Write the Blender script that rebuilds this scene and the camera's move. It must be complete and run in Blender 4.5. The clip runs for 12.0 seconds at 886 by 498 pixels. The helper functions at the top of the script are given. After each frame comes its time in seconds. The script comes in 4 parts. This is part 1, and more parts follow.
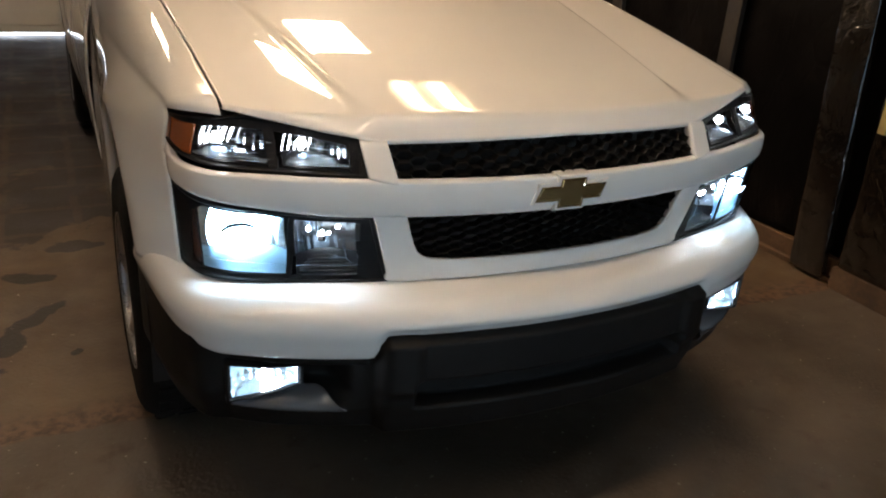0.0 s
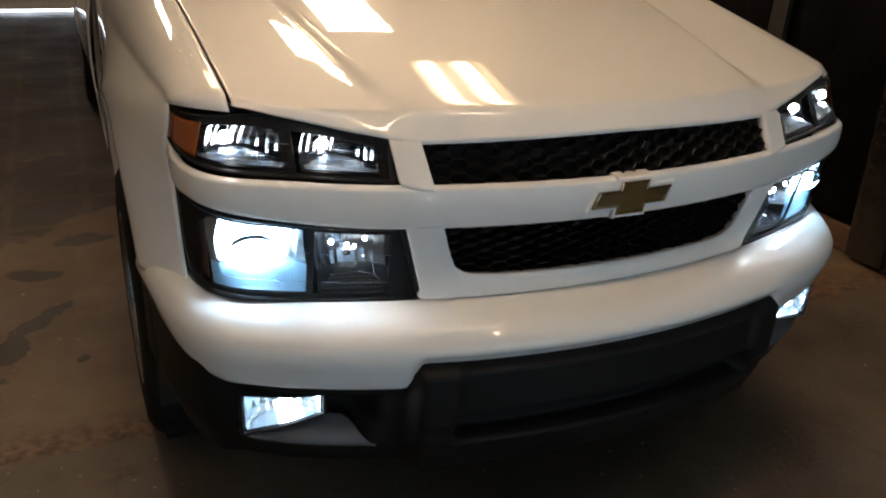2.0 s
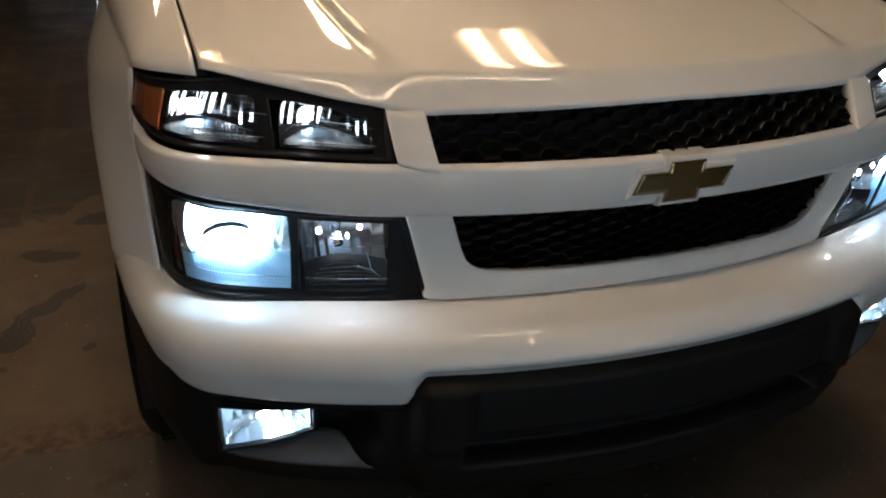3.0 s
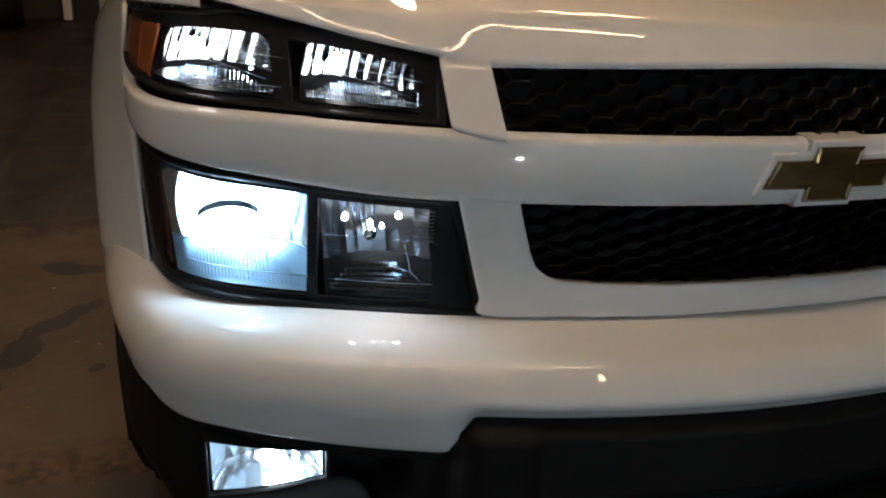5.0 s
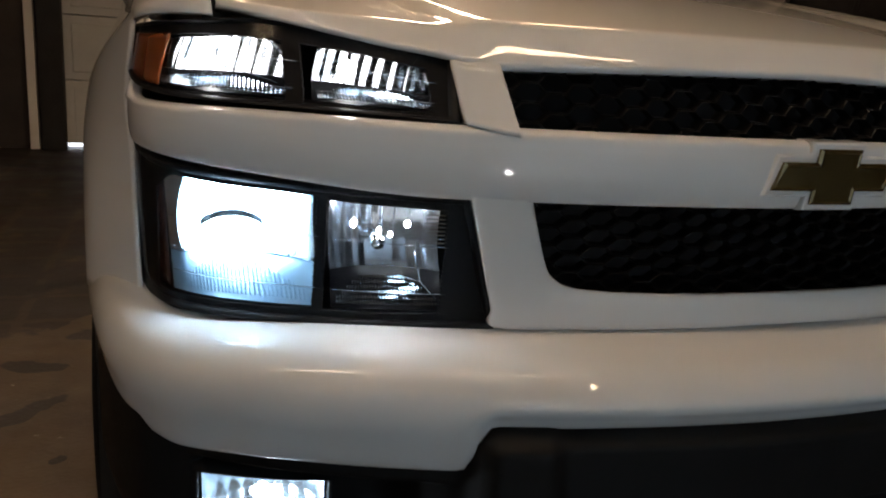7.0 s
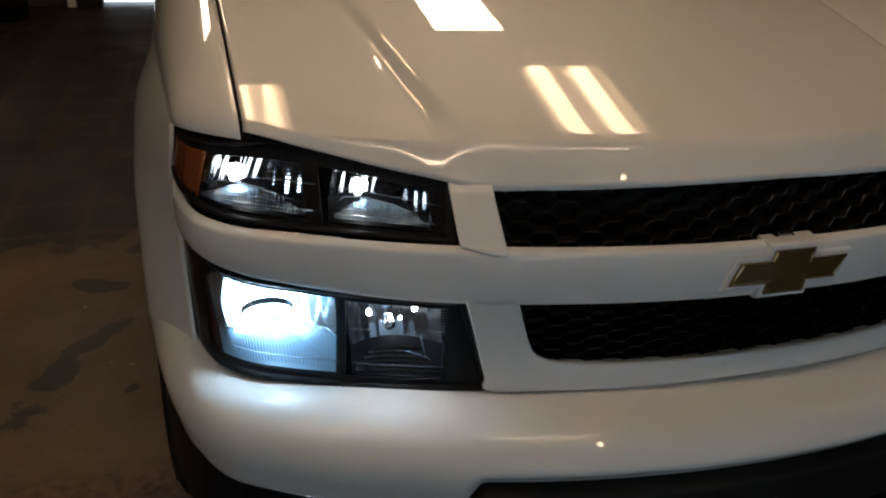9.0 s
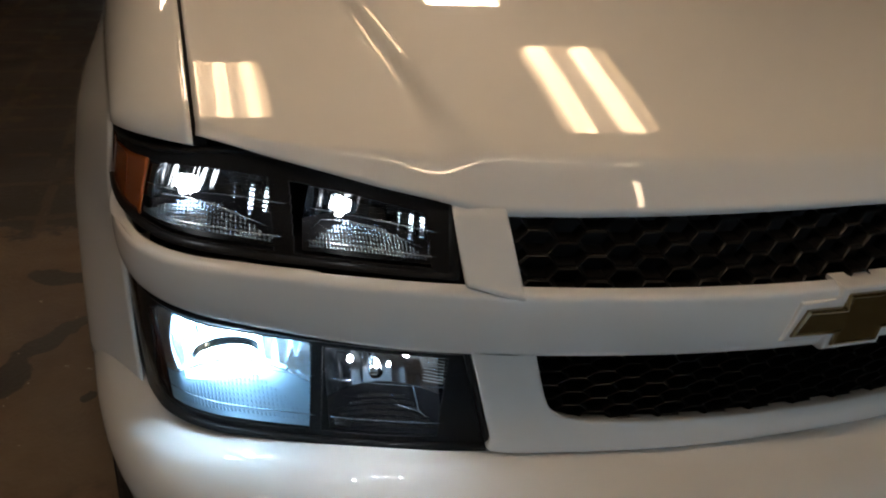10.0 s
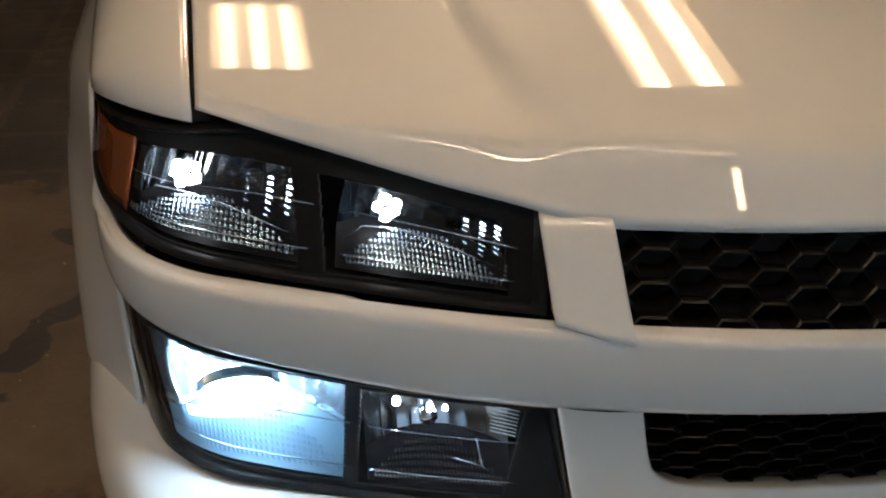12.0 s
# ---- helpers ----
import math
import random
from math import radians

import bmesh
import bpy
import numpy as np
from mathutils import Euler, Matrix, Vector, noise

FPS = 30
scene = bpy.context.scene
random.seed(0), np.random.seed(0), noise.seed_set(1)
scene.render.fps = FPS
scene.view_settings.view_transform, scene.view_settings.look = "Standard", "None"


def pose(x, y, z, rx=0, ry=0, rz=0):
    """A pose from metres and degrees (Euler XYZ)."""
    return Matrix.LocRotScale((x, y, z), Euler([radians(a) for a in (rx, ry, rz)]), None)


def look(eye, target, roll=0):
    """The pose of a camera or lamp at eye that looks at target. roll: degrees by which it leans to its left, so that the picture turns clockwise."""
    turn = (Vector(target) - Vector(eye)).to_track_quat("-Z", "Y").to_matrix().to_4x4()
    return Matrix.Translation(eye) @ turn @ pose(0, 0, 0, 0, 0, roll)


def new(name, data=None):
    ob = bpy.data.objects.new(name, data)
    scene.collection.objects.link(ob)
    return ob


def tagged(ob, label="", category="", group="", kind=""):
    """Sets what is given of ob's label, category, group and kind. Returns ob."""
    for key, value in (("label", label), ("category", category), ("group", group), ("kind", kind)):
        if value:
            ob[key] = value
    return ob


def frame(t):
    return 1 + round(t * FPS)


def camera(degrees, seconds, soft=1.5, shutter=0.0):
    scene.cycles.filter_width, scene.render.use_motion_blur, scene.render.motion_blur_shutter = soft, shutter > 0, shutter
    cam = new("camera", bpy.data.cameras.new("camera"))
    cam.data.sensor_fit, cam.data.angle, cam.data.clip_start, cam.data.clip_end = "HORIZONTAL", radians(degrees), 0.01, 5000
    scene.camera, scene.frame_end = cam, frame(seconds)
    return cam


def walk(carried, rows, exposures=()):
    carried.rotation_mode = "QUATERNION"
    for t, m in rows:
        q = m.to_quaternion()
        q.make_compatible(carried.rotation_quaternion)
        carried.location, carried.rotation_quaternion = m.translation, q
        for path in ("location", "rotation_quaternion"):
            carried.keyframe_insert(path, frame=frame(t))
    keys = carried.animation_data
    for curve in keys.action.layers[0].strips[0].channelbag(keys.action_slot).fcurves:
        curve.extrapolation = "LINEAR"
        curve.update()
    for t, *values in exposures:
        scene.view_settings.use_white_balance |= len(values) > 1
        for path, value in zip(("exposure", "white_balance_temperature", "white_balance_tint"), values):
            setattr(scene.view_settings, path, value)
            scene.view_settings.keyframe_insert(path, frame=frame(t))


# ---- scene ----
cam = camera(57.5, 12.0, 2.0)
PATH = [
    (0, (-0.993, -1.451, 1.405), (-0.157, 0.188, 0.621), 4.3),
    (0.5, (-1.012, -1.425, 1.399), (-0.138, 0.191, 0.608), 4.8),
    (1, (-1.044, -1.366, 1.414), (-0.124, 0.212, 0.599), 4.9),
    (1.5, (-1.041, -1.318, 1.4), (-0.12, 0.251, 0.569), 5.8),
    (2, (-0.93, -1.227, 1.387), (-0.147, 0.406, 0.539), 3.6),
    (2.5, (-0.815, -1.153, 1.372), (-0.134, 0.515, 0.503), 2.7),
    (2.7, (-0.787, -1.118, 1.345), (-0.141, 0.556, 0.462), 2.0),
    (4.3, (-0.712, -0.834, 1.22), (-0.116, 0.805, 0.241), 4.7),
    (4.5, (-0.692, -0.837, 1.196), (-0.143, 0.862, 0.294), 3.4),
    (5, (-0.684, -0.834, 1.117), (-0.16, 0.928, 0.328), 3.4),
    (5.5, (-0.714, -0.837, 1.035), (-0.148, 0.962, 0.37), 4.6),
    (6, (-0.757, -0.84, 0.959), (-0.073, 0.941, 0.359), 4.6),
    (6.5, (-0.764, -0.86, 0.936), (-0.095, 0.959, 0.442), 4.1),
    (7, (-0.741, -0.846, 0.96), (-0.107, 0.995, 0.506), 3.4),
    (7.2, (-0.732, -0.837, 0.991), (-0.112, 1.004, 0.514), 3.6),
    (8.8, (-0.731, -0.873, 1.303), (-0.226, 0.854, 0.43), 2.2),
    (9, (-0.72, -0.891, 1.336), (-0.21, 0.831, 0.457), 2.5),
    (9.5, (-0.712, -0.874, 1.353), (-0.237, 0.853, 0.463), 3.5),
    (10, (-0.68, -0.683, 1.305), (-0.138, 1.0, 0.371), 4.2),
    (10.5, (-0.668, -0.522, 1.267), (-0.131, 1.125, 0.268), 3.8),
    (11, (-0.668, -0.467, 1.232), (-0.192, 1.161, 0.173), 3.2),
    (11.5, (-0.665, -0.447, 1.234), (-0.197, 1.184, 0.175), 3.7),
    (12, (-0.647, -0.466, 1.251), (-0.214, 1.176, 0.195), 4.0),
]
BRIGHTER = [(0.0, 0.98, 6700, 10), (1.5, 0.96, 6700, 10), (2.5, 0.45, 6700, 10), (4.5, 0.26, 7050, 12), (5.0, 0.24, 6900, 12), (5.5, 0.12, 7050, 13), (6.2, 0.28, 6850, 13), (7.0, 0.2, 7000, 13), (9.0, -0.2, 6650, 10), (9.5, -0.12, 6650, 10), (10.5, 0.02, 6700, 10), (12.0, 0.38, 6650, 10)]
walk(cam, [(t, look(eye, target, roll)) for t, eye, target, roll in PATH], BRIGHTER)

# ---- world and lights ----
world = bpy.data.worlds.new("world")
scene.world = world
world.use_nodes = True
world.node_tree.nodes["Background"].inputs[0].default_value = (0.75, 0.85, 1.0, 1)
world.node_tree.nodes["Background"].inputs[1].default_value = 3.0
CEILING = 2.75
DIFFUSE = 1.0         # their diffusers
TUBE = 13.5           # strength of the warm fluorescent tubes
PANEL = 37.0          # strength of the whiter lamps nearer the door
STRIP = 25.0          # narrow tubes ahead of the truck
LED = 48.0           # headlamp light-emitting chips
MARKER = 32.0         # parking lamp chips
FOG = 60.0
BEAM = 425.0           # watts of each headlamp beam


# ---- materials ----
def material(name, colour, rough=0.5, metal=0.0, spread=0.0, scale=8.0, bump=0.0, bump_scale=60.0, coat=0.0, emit=None, power=0.0):
    m = bpy.data.materials.new(name)
    m.use_nodes = True
    n, l = m.node_tree.nodes, m.node_tree.links
    p = n["Principled BSDF"]
    p.inputs["Base Color"].default_value = (*colour, 1)
    p.inputs["Roughness"].default_value = rough
    p.inputs["Metallic"].default_value = metal
    p.inputs["Coat Weight"].default_value = coat
    p.inputs["Coat Roughness"].default_value = 0.03
    if emit:
        p.inputs["Emission Color"].default_value = (*emit, 1)
        p.inputs["Emission Strength"].default_value = power
    pos = n.new("ShaderNodeTexCoord")
    if spread:
        big, fine = n.new("ShaderNodeTexNoise"), n.new("ShaderNodeTexNoise")
        big.inputs["Scale"].default_value, big.inputs["Detail"].default_value = scale, 6
        fine.inputs["Scale"].default_value, fine.inputs["Detail"].default_value = scale * 11, 4
        mix = n.new("ShaderNodeMath")
        mix.operation = "MULTIPLY_ADD"
        mix.inputs[1].default_value = 0.4
        ramp = n.new("ShaderNodeMapRange")
        ramp.inputs["From Min"].default_value, ramp.inputs["From Max"].default_value = 0.45, 0.95
        ramp.inputs["To Min"].default_value, ramp.inputs["To Max"].default_value = 1 - spread, 1 + spread
        times = n.new("ShaderNodeVectorMath")
        times.operation = "SCALE"
        times.inputs[0].default_value = colour
        l.new(pos.outputs["Object"], big.inputs["Vector"])
        l.new(pos.outputs["Object"], fine.inputs["Vector"])
        l.new(fine.outputs["Fac"], mix.inputs[0])
        l.new(big.outputs["Fac"], mix.inputs[2])
        l.new(mix.outputs[0], ramp.inputs["Value"])
        l.new(ramp.outputs[0], times.inputs["Scale"])
        l.new(times.outputs[0], p.inputs["Base Color"])
        gloss = n.new("ShaderNodeMapRange")
        gloss.inputs["To Min"].default_value, gloss.inputs["To Max"].default_value = max(0.02, rough - 0.12), min(1, rough + 0.12)
        l.new(fine.outputs["Fac"], gloss.inputs["Value"])
        l.new(gloss.outputs[0], p.inputs["Roughness"])
    if bump:
        grain, b = n.new("ShaderNodeTexNoise"), n.new("ShaderNodeBump")
        grain.inputs["Scale"].default_value, grain.inputs["Detail"].default_value = bump_scale, 5
        b.inputs["Strength"].default_value, b.inputs["Distance"].default_value = bump, 0.01
        l.new(pos.outputs["Object"], grain.inputs["Vector"])
        l.new(grain.outputs["Fac"], b.inputs["Height"])
        l.new(b.outputs[0], p.inputs["Normal"])
    return m


def clear(name, tint, gloss_rough=0.02, ior=1.5):
    """Thin clear plastic: lets light straight through, with a Fresnel gloss."""
    m = bpy.data.materials.new(name)
    m.use_nodes = True
    n, l = m.node_tree.nodes, m.node_tree.links
    n.remove(n["Principled BSDF"])
    a, g, f, x = (n.new("ShaderNode" + k) for k in ("BsdfTransparent", "BsdfGlossy", "Fresnel", "MixShader"))
    a.inputs[0].default_value = (*tint, 1)
    g.inputs["Roughness"].default_value = gloss_rough
    f.inputs[0].default_value = ior
    l.new(f.outputs[0], x.inputs[0])
    l.new(a.outputs[0], x.inputs[1])
    l.new(g.outputs[0], x.inputs[2])
    l.new(x.outputs[0], n["Material Output"].inputs["Surface"])
    return m


def glowing(name, colour, power):
    return material(name, (0.8, 0.8, 0.8), 0.4, emit=colour, power=power)


PAINT = material("white_paint", (0.80, 0.79, 0.765), 0.5, coat=1.0, spread=0.012, scale=3)
PAINT.node_tree.nodes["Principled BSDF"].inputs["Specular IOR Level"].default_value = 0.15
PAINT.node_tree.nodes["Principled BSDF"].inputs["Coat Roughness"].default_value = 0.02
TRIM = material("black_plastic", (0.007, 0.0068, 0.0068), 0.55, spread=0.25, scale=20, bump=0.12, bump_scale=900)
GLOSSY = material("gloss_black_plastic", (0.012, 0.012, 0.013), 0.36)
GLOSSY.node_tree.nodes["Principled BSDF"].inputs["Specular IOR Level"].default_value = 0.12
MESHY = material("grille_plastic", (0.008, 0.0075, 0.0075), 0.33)
# black plastic made grey to carry the fog lamp's light
LITSHELF = material("fog_lit_plastic", (0.10, 0.105, 0.115), 0.2)
SMOKED = material("smoked_chrome", (0.34, 0.35, 0.36), 0.07, 1.0)
PALE = material("pale_wall", (0.36, 0.365, 0.37), 0.85, spread=0.1, scale=1.5, bump=0.15, bump_scale=40)
RUBBER = material("tyre_rubber", (0.006, 0.0055, 0.005), 0.85, spread=0.3, scale=10, bump=0.2, bump_scale=120)
for dull, level in ((TRIM, 0.2), (MESHY, 0.22), (RUBBER, 0.2)):
    dull.node_tree.nodes["Principled BSDF"].inputs["Specular IOR Level"].default_value = level
DARK = material("engine_bay_black", (0.012, 0.011, 0.011), 0.8)
LAMPBLACK = material("lamp_black", (0.009, 0.009, 0.010), 0.6)
LAMPBLACK.node_tree.nodes["Principled BSDF"].inputs["Specular IOR Level"].default_value = 0.1
SEAM = material("panel_gap", (0.02, 0.018, 0.016), 0.7)
PARKBOWL = material("parking_reflector", (0.12, 0.125, 0.13), 0.09, 1.0)
PARKSHELF = material("reflector_shelf", (0.004, 0.004, 0.005), 0.35)
PARKSHELF.node_tree.nodes["Principled BSDF"].inputs["Specular IOR Level"].default_value = 0.1
# shelf and facets carry the headlamps' blue light in their colour
LOWSHELF = material("blue_lit_shelf", (0.27, 0.43, 0.57), 0.26, 0.4)
FACET = material("cool_lit_facet", (0.62, 0.74, 0.86), 0.2, 1.0)
GOLD = material("emblem_gold", (0.20, 0.13, 0.045), 0.22, 0.75, spread=0.03, scale=4, coat=1.0)
CHROME = material("lamp_chrome", (0.70, 0.72, 0.74), 0.05, 1.0)
# chrome tinted with the blue of the lamp light
BOWL = material("blue_tinted_reflector", (0.74, 0.87, 0.96), 0.18, 0.90)
HIGHBOWL = material("high_beam_reflector", (0.55, 0.60, 0.66), 0.16, 1.0)
SATIN = material("wheel_alloy", (0.42, 0.42, 0.43), 0.3, 1.0, spread=0.15, scale=14)
AMBER = material("amber_plastic", (0.24, 0.058, 0.012), 0.16, coat=1.0)
DIM_AMBER = material("dark_amber_plastic", (0.035, 0.009, 0.005), 0.2, coat=1.0)
LENS = clear("clear_lens", (0.95, 0.96, 0.97), ior=1.12)
PANE = clear("window_glass", (0.35, 0.38, 0.37))
CHIP = glowing("headlamp_chip", (0.52, 0.78, 1.0), LED)
# glow given to the bulb stem and to the added plate before it
BULB_GLOW = glowing("bulb_glow", (0.55, 0.80, 1.0), 5.0)
# glow of added beads that stand for reflections in the high beam bowl
GLINT = glowing("high_beam_glint", (0.75, 0.88, 1.0), 300.0)
CHIP_SMALL = glowing("parking_chip", (0.9, 0.95, 1.0), MARKER)
CHIP_FOG = glowing("fog_chip", (0.72, 0.86, 1.0), FOG)
TUBES = glowing("warm_tube", (1.0, 0.685, 0.41), TUBE)
DIFFUSER = glowing("warm_diffuser", (1.0, 0.685, 0.41), DIFFUSE)
PANELS = glowing("white_panel", (1.0, 0.745, 0.53), PANEL)
STRIPS = glowing("warm_strip", (1.0, 0.75, 0.52), STRIP)
POINT = glowing("small_lamp", (0.9, 0.95, 1.0), 160.0)
ENAMEL = material("fixture_enamel", (0.75, 0.70, 0.62), 0.4)
CEIL = material("ceiling_board", (0.62, 0.56, 0.48), 0.85, spread=0.1, scale=2, bump=0.2, bump_scale=40)
TIMBER = material("raw_timber", (0.11, 0.062, 0.032), 0.8, spread=0.5, scale=6, bump=0.3, bump_scale=50)
DOORPAINT = material("door_paint", (0.55, 0.54, 0.50), 0.5, spread=0.08, scale=2)
DRYWALL = material("dull_wall", (0.30, 0.27, 0.23), 0.9, spread=0.3, scale=1.2, bump=0.2, bump_scale=30)
# the far end's dimness is put into this darker wall colour
SHADEWALL = material("shaded_wall", (0.05, 0.04, 0.035), 0.9, spread=0.3, scale=2)
TAPE = material("yellow_tape", (0.42, 0.32, 0.12), 0.6, spread=0.2, scale=30)


DARKWOOD = material("dark_timber", (0.013, 0.010, 0.008), 0.7, spread=0.4, scale=6, bump=0.3, bump_scale=60)


def crinkled(name, colour, rough, scale, strength, coat=0.5):
    """Stretched plastic film: dark below, with sharp glossy folds."""
    m = material(name, colour, rough, spread=0.45, scale=4, coat=coat)
    n, l = m.node_tree.nodes, m.node_tree.links
    pos = n.new("ShaderNodeNewGeometry").outputs["Position"]
    turn = n.new("ShaderNodeMapping")
    turn.inputs["Rotation"].default_value = (0.75, 0, 0)
    turn.inputs["Scale"].default_value = (1, 1.3, 0.9)
    l.new(pos, turn.inputs[0])
    warp, wave, cell = n.new("ShaderNodeTexNoise"), n.new("ShaderNodeTexNoise"), n.new("ShaderNodeTexVoronoi")
    warp.inputs["Scale"].default_value, warp.inputs["Detail"].default_value = scale * 0.5, 3
    mixed = n.new("ShaderNodeVectorMath")
    mixed.operation = "MULTIPLY_ADD"
    mixed.inputs[1].default_value = (0.35, 0.35, 0.35)
    l.new(turn.outputs[0], warp.inputs["Vector"])
    l.new(warp.outputs["Color"], mixed.inputs[0])
    l.new(turn.outputs[0], mixed.inputs[2])
    cell.feature = "DISTANCE_TO_EDGE"
    cell.inputs["Scale"].default_value = scale
    wave.inputs["Scale"].default_value, wave.inputs["Detail"].default_value = scale * 0.8, 5
    l.new(mixed.outputs[0], cell.inputs["Vector"])
    l.new(mixed.outputs[0], wave.inputs["Vector"])
    fold = n.new("ShaderNodeMapRange")
    fold.inputs["From Max"].default_value = 0.09
    l.new(cell.outputs["Distance"], fold.inputs["Value"])
    total = n.new("ShaderNodeMath")
    total.operation = "MULTIPLY_ADD"
    total.inputs[1].default_value = 0.06
    l.new(fold.outputs[0], total.inputs[0])
    l.new(wave.outputs["Fac"], total.inputs[2])
    b = n.new("ShaderNodeBump")
    b.inputs["Strength"].default_value, b.inputs["Distance"].default_value = strength, 0.03
    l.new(total.outputs[0], b.inputs["Height"])
    l.new(b.outputs[0], n["Principled BSDF"].inputs["Normal"])
    l.new(b.outputs[0], n["Principled BSDF"].inputs["Coat Normal"])
    return m


WRAP = crinkled("wrapped_film", (0.010, 0.008, 0.0065), 0.12, 7, 0.6, 1.0)
COVERED = crinkled("film_over_brown_board", (0.009, 0.0065, 0.0045), 0.18, 7, 0.8, 0.8)
FILM = crinkled("black_plastic_film", (0.0035, 0.003, 0.003), 0.5, 5, 0.5, 0.05)


FILM.node_tree.nodes["Principled BSDF"].inputs["Specular IOR Level"].default_value = 0.05


def concrete():
    """Smooth grey slab in front; behind the joint an older slab with squares of dark residue."""
    m = material("concrete", (0.3, 0.3, 0.3), 0.6, bump=0.25, bump_scale=70)
    n, l = m.node_tree.nodes, m.node_tree.links
    p = n["Principled BSDF"]
    pos = n.new("ShaderNodeNewGeometry").outputs["Position"]

    def node(kind, **k):
        q = n.new("ShaderNode" + kind)
        for a, b in k.items():
            q.inputs[a.replace("_", " ")].default_value = b
        return q

    def noisy(scale, detail=6, rough=0.6):
        q = node("TexNoise", Scale=scale, Detail=detail, Roughness=rough)
        l.new(pos, q.inputs["Vector"])
        return q.outputs["Fac"]

    def span(src, a, b, c=0.0, d=1.0):
        q = node("MapRange", From_Min=a, From_Max=b, To_Min=c, To_Max=d)
        l.new(src, q.inputs["Value"])
        return q.outputs[0]

    def math2(op, a, b):
        q = n.new("ShaderNodeMath")
        q.operation = op
        for i, v in enumerate((a, b)):
            if isinstance(v, float):
                q.inputs[i].default_value = v
            else:
                l.new(v, q.inputs[i])
        return q.outputs[0]

    def blend(fac, a, b):
        q = n.new("ShaderNodeMix")
        q.data_type = "RGBA"
        l.new(fac, q.inputs[0])
        for i, v in ((6, a), (7, b)):
            if isinstance(v, tuple):
                q.inputs[i].default_value = (*v, 1)
            else:
                l.new(v, q.inputs[i])
        return q.outputs[2]

    sep = n.new("ShaderNodeSeparateXYZ")
    l.new(pos, sep.inputs[0])
    front = blend(span(noisy(1.6), 0.35, 0.68), (0.058, 0.043, 0.031), (0.145, 0.112, 0.083))
    front = blend(span(noisy(9.0), 0.58, 0.75), front, (0.07, 0.047, 0.032))
    front = blend(span(noisy(45.0), 0.66, 0.72), front, (0.40, 0.36, 0.30))
    old = blend(span(noisy(2.2), 0.35, 0.65), (0.075, 0.046, 0.025), (0.150, 0.101, 0.056))
    brick = n.new("ShaderNodeTexBrick")
    brick.offset = 0.0
    for k, v in (("Scale", 1.0), ("Mortar Size", 0.036), ("Mortar Smooth", 0.9), ("Brick Width", 0.305), ("Row Height", 0.305)):
        brick.inputs[k].default_value = v
    warp = n.new("ShaderNodeVectorMath")
    warp.operation = "MULTIPLY_ADD"
    wn = node("TexNoise", Scale=7.0, Detail=4.0)
    l.new(pos, wn.inputs["Vector"])
    l.new(wn.outputs["Color"], warp.inputs[0])
    warp.inputs[1].default_value = (0.05, 0.05, 0)
    l.new(pos, warp.inputs[2])
    l.new(warp.outputs[0], brick.inputs["Vector"])
    tile = span(brick.outputs["Fac"], 0.35, 0.75, 1.0, 0.66)
    tile = math2("MAXIMUM", tile, span(noisy(2.3, 5), 0.52, 0.58))
    # the residue ends along a ragged line
    reach = math2("MULTIPLY_ADD", noisy(4.5, 6), -0.42)
    l.new(math2("SUBTRACT", sep.outputs[1], span(sep.outputs[0], -1.13, -1.02, 0.0, 0.24)), reach.node.inputs[2])
    keep = span(reach, 1.78, 1.805)
    keep = math2("MULTIPLY", keep, span(noisy(3.1, 6), 0.33, 0.38, 0.25, 1.0))
    dark = math2("MULTIPLY", tile, keep)
    ragged = n.new("ShaderNodeVectorMath")
    ragged.operation = "MULTIPLY_ADD"
    rn = node("TexNoise", Scale=9.0, Detail=5.0)
    l.new(pos, rn.inputs["Vector"])
    l.new(rn.outputs["Color"], ragged.inputs[0])
    ragged.inputs[1].default_value = (0.13, 0.13, 0)
    l.new(pos, ragged.inputs[2])
    for cx, cy, rx, ry, turn in ((-1.14, 1.67, 0.085, 0.05, -0.5), (-1.13, 1.33, 0.13, 0.035, 0.85), (-1.20, 1.19, 0.10, 0.045, 1.1), (-0.98, 1.95, 0.10, 0.06, 0.2), (-1.02, 1.06, 0.02, 0.018, 0.0)):
        place = n.new("ShaderNodeMapping")
        place.vector_type = "TEXTURE"
        place.inputs["Location"].default_value = (cx + 0.065, cy + 0.065, 0)
        place.inputs["Rotation"].default_value = (0, 0, turn)
        place.inputs["Scale"].default_value = (rx, ry, 1)
        l.new(ragged.outputs[0], place.inputs[0])
        away = n.new("ShaderNodeVectorMath")
        away.operation = "LENGTH"
        l.new(place.outputs[0], away.inputs[0])
        dark = math2("MAXIMUM", dark, span(away.outputs["Value"], 1.08, 0.92))
    old = blend(dark, old, blend(span(noisy(6.0), 0.35, 0.65), (0.012, 0.009, 0.0075), (0.030, 0.022, 0.017)))
    blot = span(noisy(3.4, 7, 0.55), 0.64, 0.665)
    old = blend(blot, old, (0.028, 0.020, 0.015))
    old = blend(span(noisy(38.0), 0.68, 0.74), old, (0.42, 0.36, 0.28))
    wob = math2("MULTIPLY_ADD", noisy(11.0), 0.05)
    l.new(sep.outputs[1], wob.node.inputs[2])
    band = span(wob, 0.80, 0.69)
    old = blend(band, old, blend(span(noisy(26.0, 6), 0.42, 0.62), (0.16, 0.09, 0.05), (0.05, 0.03, 0.02)))
    joint = span(wob, 0.635, 0.65)
    l.new(blend(joint, front, old), p.inputs["Base Color"])
    l.new(span(noisy(3.0), 0.3, 0.7, 0.42, 0.75), p.inputs["Roughness"])
    return m


CONCRETE = concrete()
